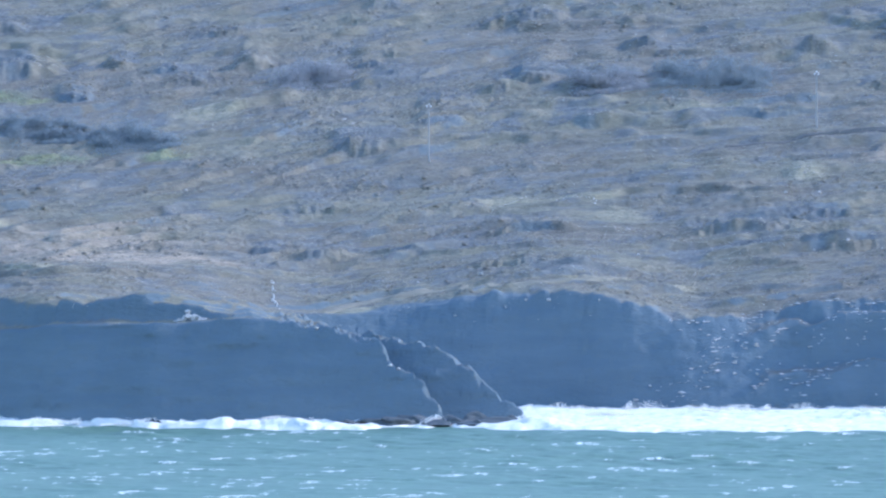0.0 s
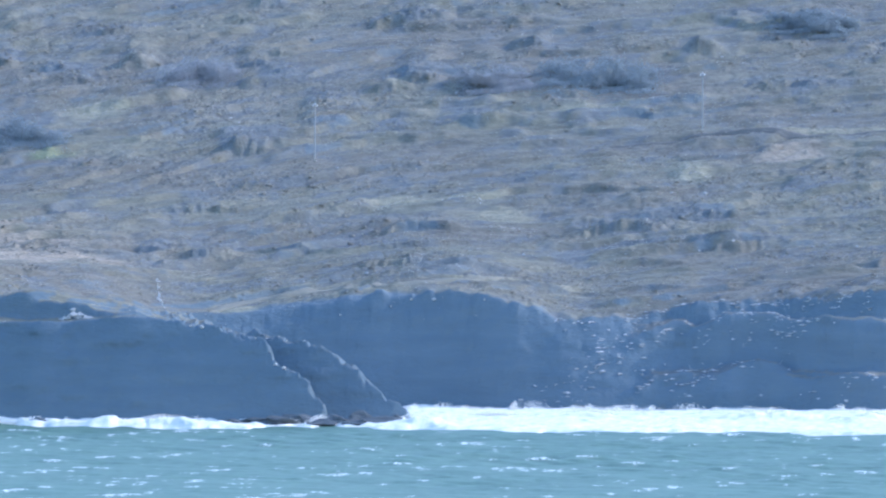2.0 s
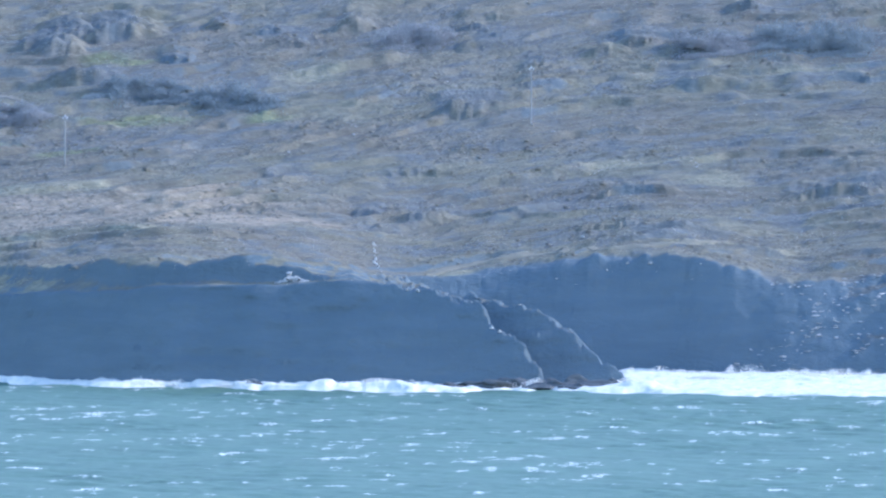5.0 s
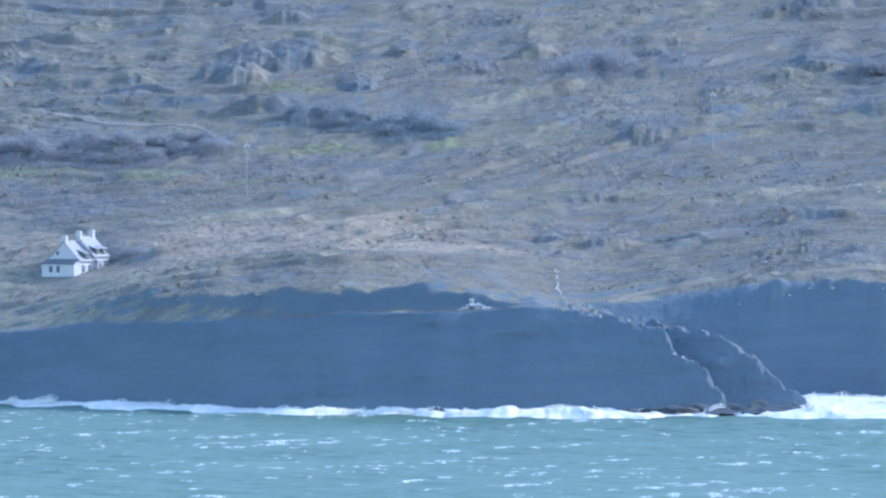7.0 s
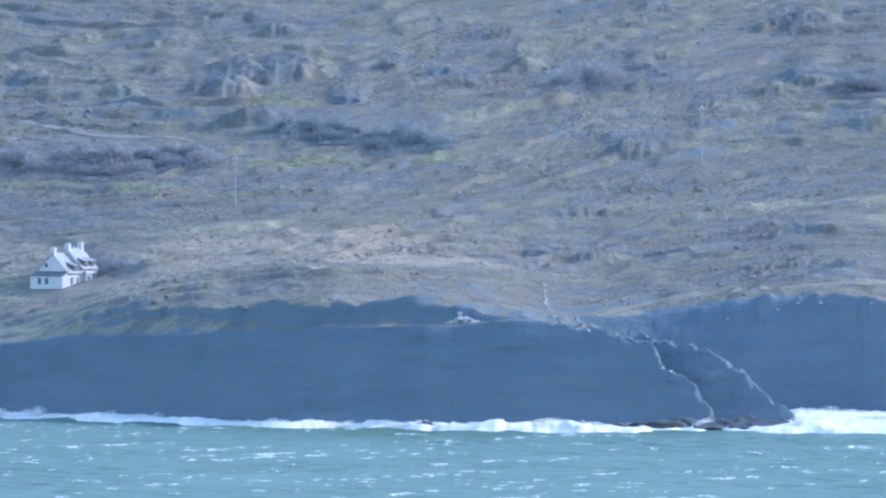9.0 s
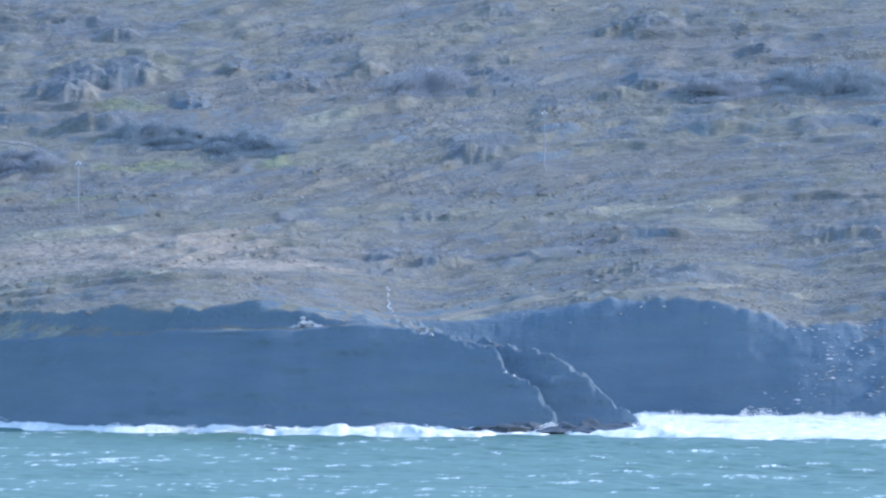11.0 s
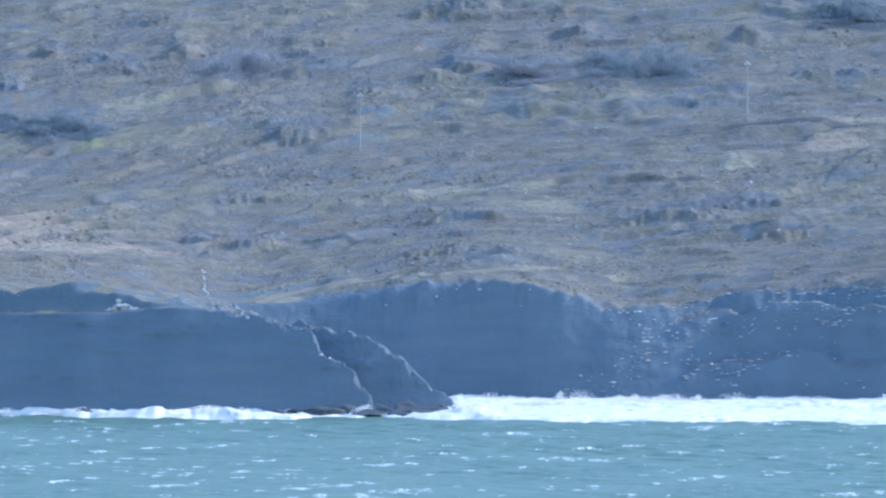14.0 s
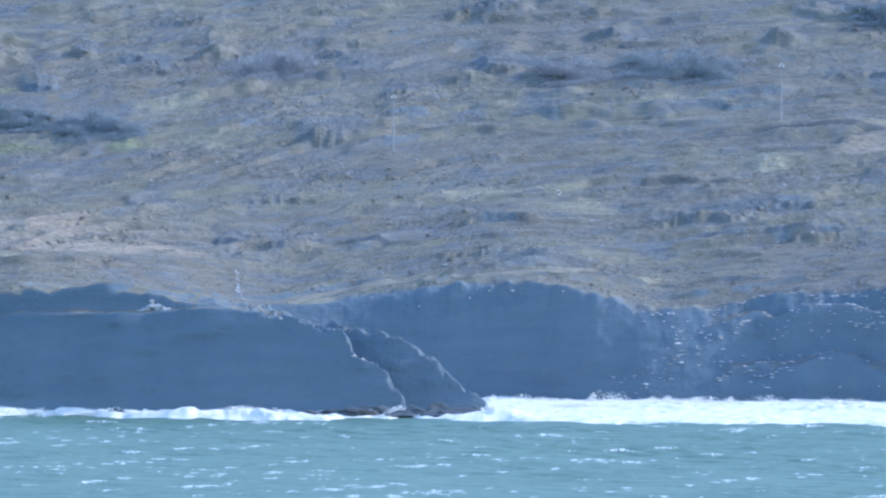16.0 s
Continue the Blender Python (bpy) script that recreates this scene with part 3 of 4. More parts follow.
# ---- materials of the things ----
def plain(name, lo, hi, scale=3.0, rough=0.7, spec=0.3, stretch=(1, 1, 1), bump=0.3, dist=0.02):
    k = Mat(name, rough, spec)
    n = k.noise(scale, 5, stretch, 0.6)
    c = k.ramp(n, [(0.3, lo), (0.7, hi)])
    big = k.noise(scale * 0.15, 3, stretch)
    k.color(k.mix(k.ramp(big, [(0.35, (0, 0, 0)), (0.65, (0.5, 0.5, 0.5))]), c, tuple(0.5 * (a + b) * 0.85 for a, b in zip(lo, hi))))
    k.bump(n, bump, dist)
    return k.m


def leafy(name, lo, hi, through_light=0.55):
    k = Mat(name, 0.9, 0.1)
    k.color(k.ramp(k.maths('ADD', k.maths('MULTIPLY', k.island(), 0.6), k.maths('MULTIPLY', k.noise(0.5, 3), 0.4)), [(0.2, lo), (0.8, hi)]))
    return let_through(k, through_light)


def froth(name, lo, hi):
    k = Mat(name, 0.8, 0.2)
    k.color(k.ramp(k.noise(2.0, 5, (1, 1, 1), 0.6), [(0.3, lo), (0.7, hi)]))
    return let_through(k, 0.12)


WHITEWASH = plain("whitewash", (0.50, 0.497, 0.486), (0.57, 0.567, 0.552), 1.5, 0.85)
SLATE = plain("grey_slate", (0.26, 0.255, 0.25), (0.38, 0.375, 0.365), 4.0, 0.5, 0.5, (1, 1, 1))
# dark slate of the lean-to roof; on dormer cheeks it paints their shade
DARKSLATE_SHADE = plain("dark_slate_and_cheek_shade", (0.12, 0.12, 0.125), (0.18, 0.18, 0.185), 4.0, 0.6)
DARKPAINT = plain("dark_paint", (0.14, 0.145, 0.15), (0.2, 0.205, 0.21), 5.0, 0.4)
GLASS = plain("window_glass", (0.10, 0.115, 0.13), (0.14, 0.155, 0.17), 1.0, 0.08, 0.6, bump=0.0)
POLEWOOD = plain("weathered_pole_wood", (0.30, 0.295, 0.285), (0.42, 0.41, 0.395), 3.0, 0.8, 0.2, (3, 3, 0.4))
CERAMIC = plain("white_ceramic", (0.75, 0.76, 0.76), (0.85, 0.85, 0.85), 8.0, 0.25, 0.5)
# field stone, paled so that its colour carries the sunlit glints
FIELDSTONE = plain("glint_pale_stone", (0.32, 0.308, 0.285), (0.52, 0.505, 0.47), 2.5, 0.75, 0.3, bump=0.6, dist=0.08)
WALLSTONE = plain("pale_limestone", (0.5, 0.485, 0.45), (0.72, 0.70, 0.66), 2.5, 0.6, 0.4, bump=0.5, dist=0.05)
# wet glossy rock, its colour raised to paint the sun's glints
WETGLINT = plain("wet_glint_rock", (0.34, 0.34, 0.335), (0.60, 0.59, 0.57), 2.2, 0.25, 0.6, bump=0.6, dist=0.08)
SHELFROCK = plain("brown_tidal_rock", (0.065, 0.075, 0.08), (0.12, 0.13, 0.132), 1.6, 0.75, 0.25, (1, 1, 3), bump=0.7, dist=0.1)
SCRUB_LEAF = leafy("scrub_leaf", (0.25, 0.29, 0.308), (0.285, 0.322, 0.335), 0.5)
THICKET_LEAF = leafy("bare_thicket_twig", (0.318, 0.328, 0.335), (0.352, 0.36, 0.364), 0.5)
BARK = plain("scrub_bark", (0.16, 0.15, 0.14), (0.24, 0.22, 0.20), 6.0, 0.9)
TUSSOCK = leafy("dry_tussock_grass", (0.24, 0.222, 0.18), (0.36, 0.335, 0.27), 0.5)
HEATHER = leafy("dark_heather", (0.21, 0.195, 0.165), (0.29, 0.27, 0.225), 0.35)
SPRAY = froth("sea_spray", (0.90, 0.87, 0.80), (0.95, 0.92, 0.86))
TRACKDIRT = plain("pale_track_gravel", (0.22, 0.20, 0.165), (0.31, 0.285, 0.24), 1.2, 0.95, 0.1)
# dark colour stands in for the shadowed bank of the sunken track
TRACKSHADE = plain("sunken_track_shade", (0.105, 0.105, 0.10), (0.15, 0.148, 0.135), 1.2, 0.9, 0.15)
TURFBANK = plain("cropped_turf", (0.205, 0.192, 0.152), (0.265, 0.248, 0.195), 1.2, 0.95, 0.1)


# ---- tracks over the moor ----
def ribbon(name, pts, width, material, label):
    """A strip laid on the ground along the points, of even width and a little thickness."""
    pts = np.array(pts, float)
    seg = np.r_[0, np.cumsum(np.hypot(*np.diff(pts, axis=0).T))]
    t = np.arange(0, seg[-1], 0.5)
    k = np.exp(-0.5 * (np.arange(-12, 13) / 6.0) ** 2)
    cx, cy = (np.convolve(np.pad(np.interp(t, seg, pts[:, i]), 12, mode="edge"), k / k.sum(), "valid") for i in (0, 1))
    tx, ty = np.gradient(cx), np.gradient(cy)
    ln = np.hypot(tx, ty)
    across = np.linspace(-0.5, 0.5, 9)[:, None] * (width * (1 + 0.5 * fbm(t / 6, t * 0, 301, 2)) * np.clip(0.15 + np.minimum(t, seg[-1] - t) / 8, 0, 1))[None, :]
    x, y = cx[None, :] - ty / ln * across, cy[None, :] + tx / ln * across
    z = height(x, y)[0] + 0.18
    z[0] -= 0.5
    z[-1] -= 0.5
    tagged(grid_object(name, x, y, z, material), label, "track", kind="structure")


ribbon("footpath", [(-19.1, 69.5), (-14.1, 77.5), (-7.6, 81.8), (1.2, 84.2), (10.0, 79.0), (18.7, 82.8), (29.4, 96.8)], 2.4, TURFBANK, "pale trodden footpath along the clifftop")
# the second strip is coloured dark for the shade of its bank
ribbon("track", [(44.34, 202.00), (53.52, 205.00), (63.63, 208.25), (74.60, 208.50), (85.64, 210.75), (95.84, 215.25)], 2.0, TRACKSHADE, "sunken track crossing the moor, its bank's shade coloured dark")
ribbon("farm_track", [(-123.43, 222.50), (-112.34, 220.50), (-101.94, 211.25), (-91.36, 209.25), (-82.58, 205.75)], 2.0, TRACKDIRT, "narrow farm track across the rough pasture")


# ---- the white cottage ----
def gable_block(length, width, eave, ridge, base, x0):
    """Walls of a gabled block: x along the ridge, y across, facade at y = 0."""
    return solid([(x, y, z) for x in (x0, x0 + length) for y, z in ((0, base), (-width, base), (-width, eave), (-width / 2, ridge), (0, eave))],
                 [(0, 1, 2, 3, 4), (9, 8, 7, 6, 5), (0, 5, 6, 1), (1, 6, 7, 2), (2, 7, 8, 3), (3, 8, 9, 4), (4, 9, 5, 0)])


def roof_slab(x0, x1, y0, z0, y1, z1, thick):
    """One sloping roof face between the eave (y0, z0) and the ridge (y1, z1)."""
    n = Vector((0, -(z1 - z0), y1 - y0)).normalized() * thick
    if n.z < 0:
        n = -n
    pts = [(x, y + o.y, z + o.z) for o in (Vector((0, 0, 0)), n) for x, y, z in ((x0, y0, z0), (x1, y0, z0), (x1, y1, z1), (x0, y1, z1))]
    return solid(pts, [(0, 1, 2, 3), (7, 6, 5, 4), (0, 4, 5, 1), (1, 5, 6, 2), (2, 6, 7, 3), (3, 7, 4, 0)])


def window_on(parent, origin, u, w, h, frame_w=0.09):
    """A window on a wall: origin is its lower left corner, u the wall's direction, v is up; frame, pane, bars and sill."""
    out = Vector(u).cross(Vector((0, 0, 1)))
    m = Matrix((Vector(u), out, (0, 0, 1))).transposed().to_4x4()
    m.translation = Vector(origin)

    def put(name, bm, mat, par):
        bmesh.ops.transform(bm, matrix=m, verts=bm.verts)
        bmesh.ops.recalc_face_normals(bm, faces=bm.faces[:])
        return part(name, bm, mat, par)
    bm = box(0, w, -0.02, 0.05, 0, frame_w)
    box(0, w, -0.02, 0.05, h - frame_w, h, bm)
    box(0, frame_w, -0.02, 0.05, frame_w, h - frame_w, bm)
    box(w - frame_w, w, -0.02, 0.05, frame_w, h - frame_w, bm)
    win = put("window", bm, DARKPAINT, parent)
    put("pane", box(frame_w, w - frame_w, -0.01, 0.02, frame_w, h - frame_w), GLASS, win)
    put("glazing_bar", box(w / 2 - 0.03, w / 2 + 0.03, 0.022, 0.045, frame_w, h - frame_w), CERAMIC, win)
    put("sill", box(-0.08, w + 0.08, 0.0, 0.14, -0.09, 0.0), CERAMIC, win)


def chimney_on(parent, x, y, z0, z1):
    ch = part("chimney", box(x - 0.38, x + 0.38, y - 0.45, y + 0.45, z0, z1, bevel=0.03), WHITEWASH, parent)
    part("chimney_cap", box(x - 0.46, x + 0.46, y - 0.53, y + 0.53, z1, z1 + 0.16, bevel=0.03), WHITEWASH, ch)
    for dy in (-0.22, 0.22):
        part("chimney_pot", rod((x, y + dy, z1 + 0.16), (x, y + dy, z1 + 0.5), 0.13, 0.11), FIELDSTONE, ch)


def dormer_on(parent, x, w, y_eave, z_eave, pitch_y, pitch_z):
    """A shed dormer, its cheeks coloured dark for their shade, low over the eave of the facade."""
    yf, z0, z1 = y_eave - 0.15, z_eave - 0.1, z_eave + 1.4
    yb, zb = y_eave - 2.1, z_eave + 2.05
    side = [(yf, z0), (yf, z1), (yb, zb), (yb + 0.1, zb - 0.35)]
    bm = solid([(a, b, c) for a in (x, x + w) for b, c in side], [(0, 1, 2, 3), (7, 6, 5, 4), (0, 4, 5, 1), (1, 5, 6, 2), (2, 6, 7, 3), (3, 7, 4, 0)])
    bmesh.ops.recalc_face_normals(bm, faces=bm.faces[:])
    d = part("dormer", bm, DARKSLATE_SHADE, parent, "shed dormer with shade put into its dark cheeks")
    pts = [(x - 0.15, yf + 0.25, z1 - 0.07), (x + w + 0.15, yf + 0.25, z1 - 0.07), (x + w + 0.15, yb - 0.3, zb + 0.13), (x - 0.15, yb - 0.3, zb + 0.13)]
    pts += [(a, b, c + 0.1) for a, b, c in pts]
    bm = solid(pts, [(0, 1, 2, 3), (7, 6, 5, 4), (0, 4, 5, 1), (1, 5, 6, 2), (2, 6, 7, 3), (3, 7, 4, 0)])
    bmesh.ops.recalc_face_normals(bm, faces=bm.faces[:])
    part("dormer_roof", bm, SLATE, d)
    window_on(d, (x + w * 0.8, yf + 0.03, z_eave + 0.25), (-1, 0, 0), w * 0.6, 0.9)


def build_cottage(x, y, turn):
    base = top_at(x, y)
    house = new("cottage")
    W = 6.8
    # lower block, and a higher one stepping up the slope behind it
    part("wall", gable_block(4.7, W, 2.9, 6.4, -0.8, 0.0), WHITEWASH, house)
    part("wall", gable_block(4.9, W - 0.3, 3.7, 7.2, -0.8, 4.7), WHITEWASH, house)
    for x0, x1, w, e, r in ((-0.15, 4.75, W, 2.9, 6.4), (4.55, 9.75, W - 0.3, 3.7, 7.2)):
        part("roof", roof_slab(x0, x1, 0.14, e - 0.13, -w / 2, r + 0.03, 0.14), SLATE, house)
        part("roof", roof_slab(x0, x1, -w - 0.35, e - 0.33, -w / 2, r + 0.03, 0.14), SLATE, house)
        part("ridge_tile", rod((x0, -w / 2, r + 0.16), (x1, -w / 2, r + 0.16), 0.11, 0.11, 6), SLATE, house)
        part("gutter", rod((x0, 0.19, e - 0.15), (x1, 0.19, e - 0.15), 0.07, 0.07, 6), DARKPAINT, house)
    chimney_on(house, 0.42, -W / 2, 5.9, 7.4)
    chimney_on(house, 4.95, -W / 2 + 0.15, 6.7, 8.15)
    chimney_on(house, 9.2, -W / 2 + 0.15, 6.7, 8.35)
    dormer_on(house, 1.9, 1.4, 0.0, 2.9, 0, 0)
    dormer_on(house, 5.5, 1.4, 0.0, 3.7, 0, 0)
    dormer_on(house, 7.7, 1.4, 0.0, 3.7, 0, 0)
    # lean-to along the gable, with a slate roof against it
    part("lean_to", solid([(a, b, c) for a in (-1.9, 0.0) for b, c in ((0.0, -0.8), (-W, -0.8), (-W, 2.35 if a < -1 else 3.1), (0.0, 2.35 if a < -1 else 3.1))],
                          [(0, 1, 2, 3), (7, 6, 5, 4), (0, 4, 5, 1), (1, 5, 6, 2), (2, 6, 7, 3), (3, 7, 4, 0)]), WHITEWASH, house)
    part("lean_to_roof", solid([(-2.1, 0.12, 2.30), (0.0, 0.12, 3.13), (0.0, -W - 0.12, 3.13), (-2.1, -W - 0.12, 2.30),
                                (-2.1, 0.12, 2.42), (0.0, 0.12, 3.25), (0.0, -W - 0.12, 3.25), (-2.1, -W - 0.12, 2.42)],
                               [(3, 2, 1, 0), (4, 5, 6, 7), (0, 1, 5, 4), (1, 2, 6, 5), (2, 3, 7, 6), (3, 0, 4, 7)]), DARKSLATE_SHADE, house, "dark slate lean-to roof")
    window_on(house, (-1.93, -5.2, 0.75), (0, 1, 0), 0.75, 1.25)
    window_on(house, (-1.93, -3.7, 0.75), (0, 1, 0), 0.75, 1.25)
    window_on(house, (-0.03, -4.9, 3.9), (0, 1, 0), 0.6, 0.8)
    for wx, wz in ((1.6, 0.8), (3.6, 0.8), (6.6, 1.5), (8.9, 1.5)):
        window_on(house, (wx, 0.03, wz), (-1, 0, 0), 0.85, 1.3)
    # porch with the front door
    part("porch", gable_block(1.7, 0.75, 2.7, 3.1, -0.6, 0.0), WHITEWASH, house)
    porch = [o for o in house.children if o.name.startswith("porch")][0]
    porch.data.transform(Matrix.Translation((4.9, 0.7, 0)))
    d = part("door", box(5.25, 6.2, 0.69, 0.76, 0.4, 2.35), DARKPAINT, house)
    part("door_handle", rod((6.05, 0.76, 1.4), (6.05, 0.84, 1.4), 0.04, 0.04, 6), CERAMIC, d)
    part("porch_roof", roof_slab(4.75, 6.75, 0.85, 2.62, 0.33, 3.13, 0.1), SLATE, house)
    part("porch_roof", roof_slab(4.75, 6.75, -0.05, 2.75, 0.33, 3.13, 0.1), SLATE, house)
    # the facade looks away from the ridge's left hand; the cottage is a small one
    for o in house.children_recursive:
        o.data.transform(Matrix.Diagonal((0.80, -0.92, 0.84, 1)))
        o.data.flip_normals()
    house.matrix_basis = pose(x, y, base - 0.35, 0, 0, turn)
    tagged(house, "whitewashed gabled cottage with slate roof, dormers and three chimneys", "house")


build_cottage(-100.97, 95.50, 56)


# ---- utility poles ----
def utility_pole(x, y, h, turn):
    pole = new("utility_pole")
    part("pole", rod((0, 0, -0.6), (0, 0, h), 0.13, 0.09, 10), POLEWOOD, pole)
    arm = part("crossarm", box(-0.42, 0.42, -0.06, 0.06, h - 0.40, h - 0.28, bevel=0.01), POLEWOOD, pole)
    for ix in (-0.34, 0.0, 0.34):
        z = h - 0.28 if ix else h
        part("insulator", rod((ix, 0, z), (ix, 0, z + 0.28), 0.11, 0.08, 8), CERAMIC, arm)
    part("brace", rod((0.34, 0.07, h - 0.34), (0.05, 0.1, h - 0.9), 0.025, 0.025, 6), DARKPAINT, pole)
    pole.matrix_basis = pose(x, y, top_at(x, y), 0, 0, turn)
    return tagged(pole, "weathered grey wooden utility pole with white insulators on the moor", "utility pole", "utility poles across the moor")


POLES = [(-2.27, 191.75, 8.7), (60.51, 212.25, 9.0), (-76.46, 158.25, 7.6)]
for px, py, ph in POLES:
    utility_pole(px, py, ph, 20)


# ---- stones ----
def stone_mesh(name, seed, flat, material, cuts=2, jag=0.35):
    bm = bmesh.new()
    bmesh.ops.create_icosphere(bm, subdivisions=cuts, radius=1.0)
    rng = random.Random(seed)
    planes = [(Vector((rng.uniform(-1, 1), rng.uniform(-1, 1), rng.uniform(-0.6, 1))).normalized(), rng.uniform(0.5, 0.85)) for _ in range(7)]
    off = Vector((seed * 3.1, seed * 1.7, 0))
    for v in bm.verts:
        for n, d in planes:
            k = v.co.dot(n) - d
            if k > 0:
                v.co -= n * k
        v.co *= 1 + jag * noise.noise(v.co * 1.6 + off)
        v.co.z *= flat
    me = bpy.data.meshes.new(name)
    bm.to_mesh(me)
    bm.free()
    me.materials.append(material)
    return me


PALE = [stone_mesh("boulder", i + 1, 0.7, FIELDSTONE) for i in range(5)]
WALL = [stone_mesh("stone", i + 31, 0.8, WALLSTONE, 1) for i in range(5)]
WET = [stone_mesh("boulder", i + 11, 0.6, WETGLINT, 2, 0.9) for i in range(5)]
TIDE = [stone_mesh("shore_rock", i + 21, 0.45, SHELFROCK, 3, 0.5) for i in range(5)]


def boulder(x, y, size, wet, seed):
    rng = random.Random(seed)
    ob = new("boulder", (WET if wet else PALE)[seed % 5])
    m = pose(x, y, top_at(x, y) + 0.15 * size, rng.uniform(-15, 15), rng.uniform(-15, 15), rng.uniform(0, 360))
    ob.matrix_basis = m @ Matrix.Diagonal((size * rng.uniform(0.9, 1.5), size * rng.uniform(0.8, 1.1), size * rng.uniform(0.7, 1.2), 1))
    if wet:
        tagged(ob, "wet boulder on the rocky shore slope, coloured pale for sun glints", "boulder", "boulders on the shore slope")
    else:
        tagged(ob, "boulder lying in the moor grass, coloured pale for sunlit glints", "boulder", "boulders on the hillside")


SHORE_BOULDERS = [(33.63, 62.25), (31.89, 62.5), (37.13, 62.75), (39.72, 61.5), (40.35, 69.5), (43.31, 69.25), (47.7, 70.5), (44.98, 63.75), (48.47, 64.25), (53.67, 62.25),
                  (54.01, 33.5), (57.15, 26.25), (58.34, -50.0), (62.3, 58.5), (62.98, -29.5), (65.05, -50.0), (67.56, -50.0), (70.07, -50.0), (71.75, -50.0), (74.79, 2.75),
                  (75.11, -50.0), (76.78, -50.0), (79.3, -50.0), (81.86, -48.25), (84.33, -50.0), (66.7, 60.25), (72.74, 58.25), (79.62, 55.5), (86.56, 55.0), (51.99, 66.25),
                  (57.25, 67.0), (62.51, 68.25), (71.11, 62.75), (78.14, 65.25), (61.28, -50.0), (66.72, -50.0), (72.59, -50.0), (29.7, 61.25)]
for i, (bx, by) in enumerate(SHORE_BOULDERS):
    boulder(bx, by, 0.16 + 0.2 * ((i * 37) % 10) / 10, True, i)
HILL_BOULDERS = [(-8.04, 277.50), (-48.14, 271.75), (-15.98, 223.00), (-14.58, 218.00), (31.94, 284.50), (-2.18, 190.00), (1.45, 181.00), (-30.33, 187.00), (-23.76, 160.25), (-30.75, 184.00),
                 (23.95, 161.75), (58.08, 180.75), (54.66, 166.50), (60.12, 169.00), (12.93, 110.25), (19.91, 95.00), (30.70, 117.25), (52.93, 119.50), (58.29, 121.00), (63.62, 121.25),
                 (68.93, 120.00), (76.09, 122.25), (83.19, 122.00), (45.00, 124.00), (9.70, 72.00), (12.76, 72.25), (16.26, 71.75), (24.11, 70.00), (1.84, 71.25), (-19.04, -10.75),
                 (-10.95, -13.00), (-20.74, -10.50), (-7.97, -15.75), (-6.70, -16.50), (-48.91, 48.75), (-46.68, 17.25), (-51.78, 14.75), (-62.05, 14.00), (-3.87, 89.25), (5.81, 93.25),
                 (-48.39, 270.00), (22.01, 270.50), (44.71, 293.50), (64.87, 269.00), (7.96, 248.25), (-84.20, 232.00), (-40.98, 169.00), (-77.28, 269.50), (-68.79, 243.75), (78.64, 223.75)]
for i, (bx, by) in enumerate(HILL_BOULDERS):
    boulder(bx, by, 0.18 + 0.22 * ((i * 53) % 10) / 10, False, 100 + i)


def stone_wall(pts, h, label, seed):
    """A tumbled dry-stone wall: stones heaped along a line."""
    rng = random.Random(seed)
    x0, y0 = pts[0]
    wall = new("stone_wall")
    wall.matrix_basis = pose(x0, y0, top_at(x0, y0))
    z0 = top_at(x0, y0)
    for (ax, ay), (bx, by) in zip(pts, pts[1:]):
        n = max(2, int(math.hypot(bx - ax, by - ay) / 0.9))
        for i in range(n):
            for layer in range(2):
                if layer and rng.random() < 0.7:
                    continue
                t = (i + rng.random() * 0.6) / n
                x, y = ax + (bx - ax) * t + rng.uniform(-0.25, 0.25), ay + (by - ay) * t + rng.uniform(-0.2, 0.2)
                ob = new("stone", WALL[rng.randrange(5)])
                ob.parent = wall
                s = h * rng.uniform(0.35, 0.62)
                ob.matrix_basis = Matrix.Translation((x - x0, y - y0, top_at(x, y) - z0 + s * (0.3 + 0.9 * layer))) @ pose(0, 0, 0, rng.uniform(-30, 30), rng.uniform(-30, 30), rng.uniform(0, 360)) @ Matrix.Diagonal((s * 1.2, s, s, 1))
    tagged(wall, label, "stone wall")


stone_wall([(-26.7, 94.2), (-26.2, 80.5), (-26.5, 75.0), (-25.6, 67.2), (-24.4, 65), (-22.8, 64)], 0.33, "tumbled pale dry-stone wall running down to the cliff", 4)
stone_wall([(24.0, 162.0), (24.2, 160.0), (24.4, 156.8)], 0.3, "ruined pale dry-stone wall on the hillside", 5)
stone_wall([(7.36, 153.75), (13.16, 164.25), (18.54, 160.50), (23.59, 161.75)], 0.2, "low grassed-over field wall of pale stones", 6)


def outcrop(x, y, w, d, h, count, seed, label):
    """A knot of bedrock: several blocks standing close together out of the turf."""
    rng = random.Random(seed)
    z0 = top_at(x, y)
    knot = new("rock_outcrop")
    knot.matrix_basis = pose(x, y, z0)
    for i in range(count):
        a, r = rng.uniform(0, 2 * math.pi), math.sqrt(rng.random())
        ox, oy = w * r * math.cos(a), d * r * math.sin(a)
        s = rng.uniform(0.5, 1.0) * (1.15 - 0.5 * r)
        ob = new("block", PALE[rng.randrange(5)])
        ob.parent = knot
        ob.matrix_basis = (Matrix.Translation((ox, oy, top_at(x + ox, y + oy) - z0)) @ pose(0, 0, 0, rng.uniform(-12, 12), rng.uniform(-12, 12), rng.uniform(0, 360))
                           @ Matrix.Diagonal((w * 0.26 * s * rng.uniform(0.7, 1.3), max(d * 0.5, h) * s, h * s, 1)))
    tagged(knot, label, "rock outcrop", "rock outcrops on the hillside")


outcrop(-37.8, -4.7, 2.9, 0.45, 0.75, 22, 3, "pale grey rock outcrop at the cliff brow")


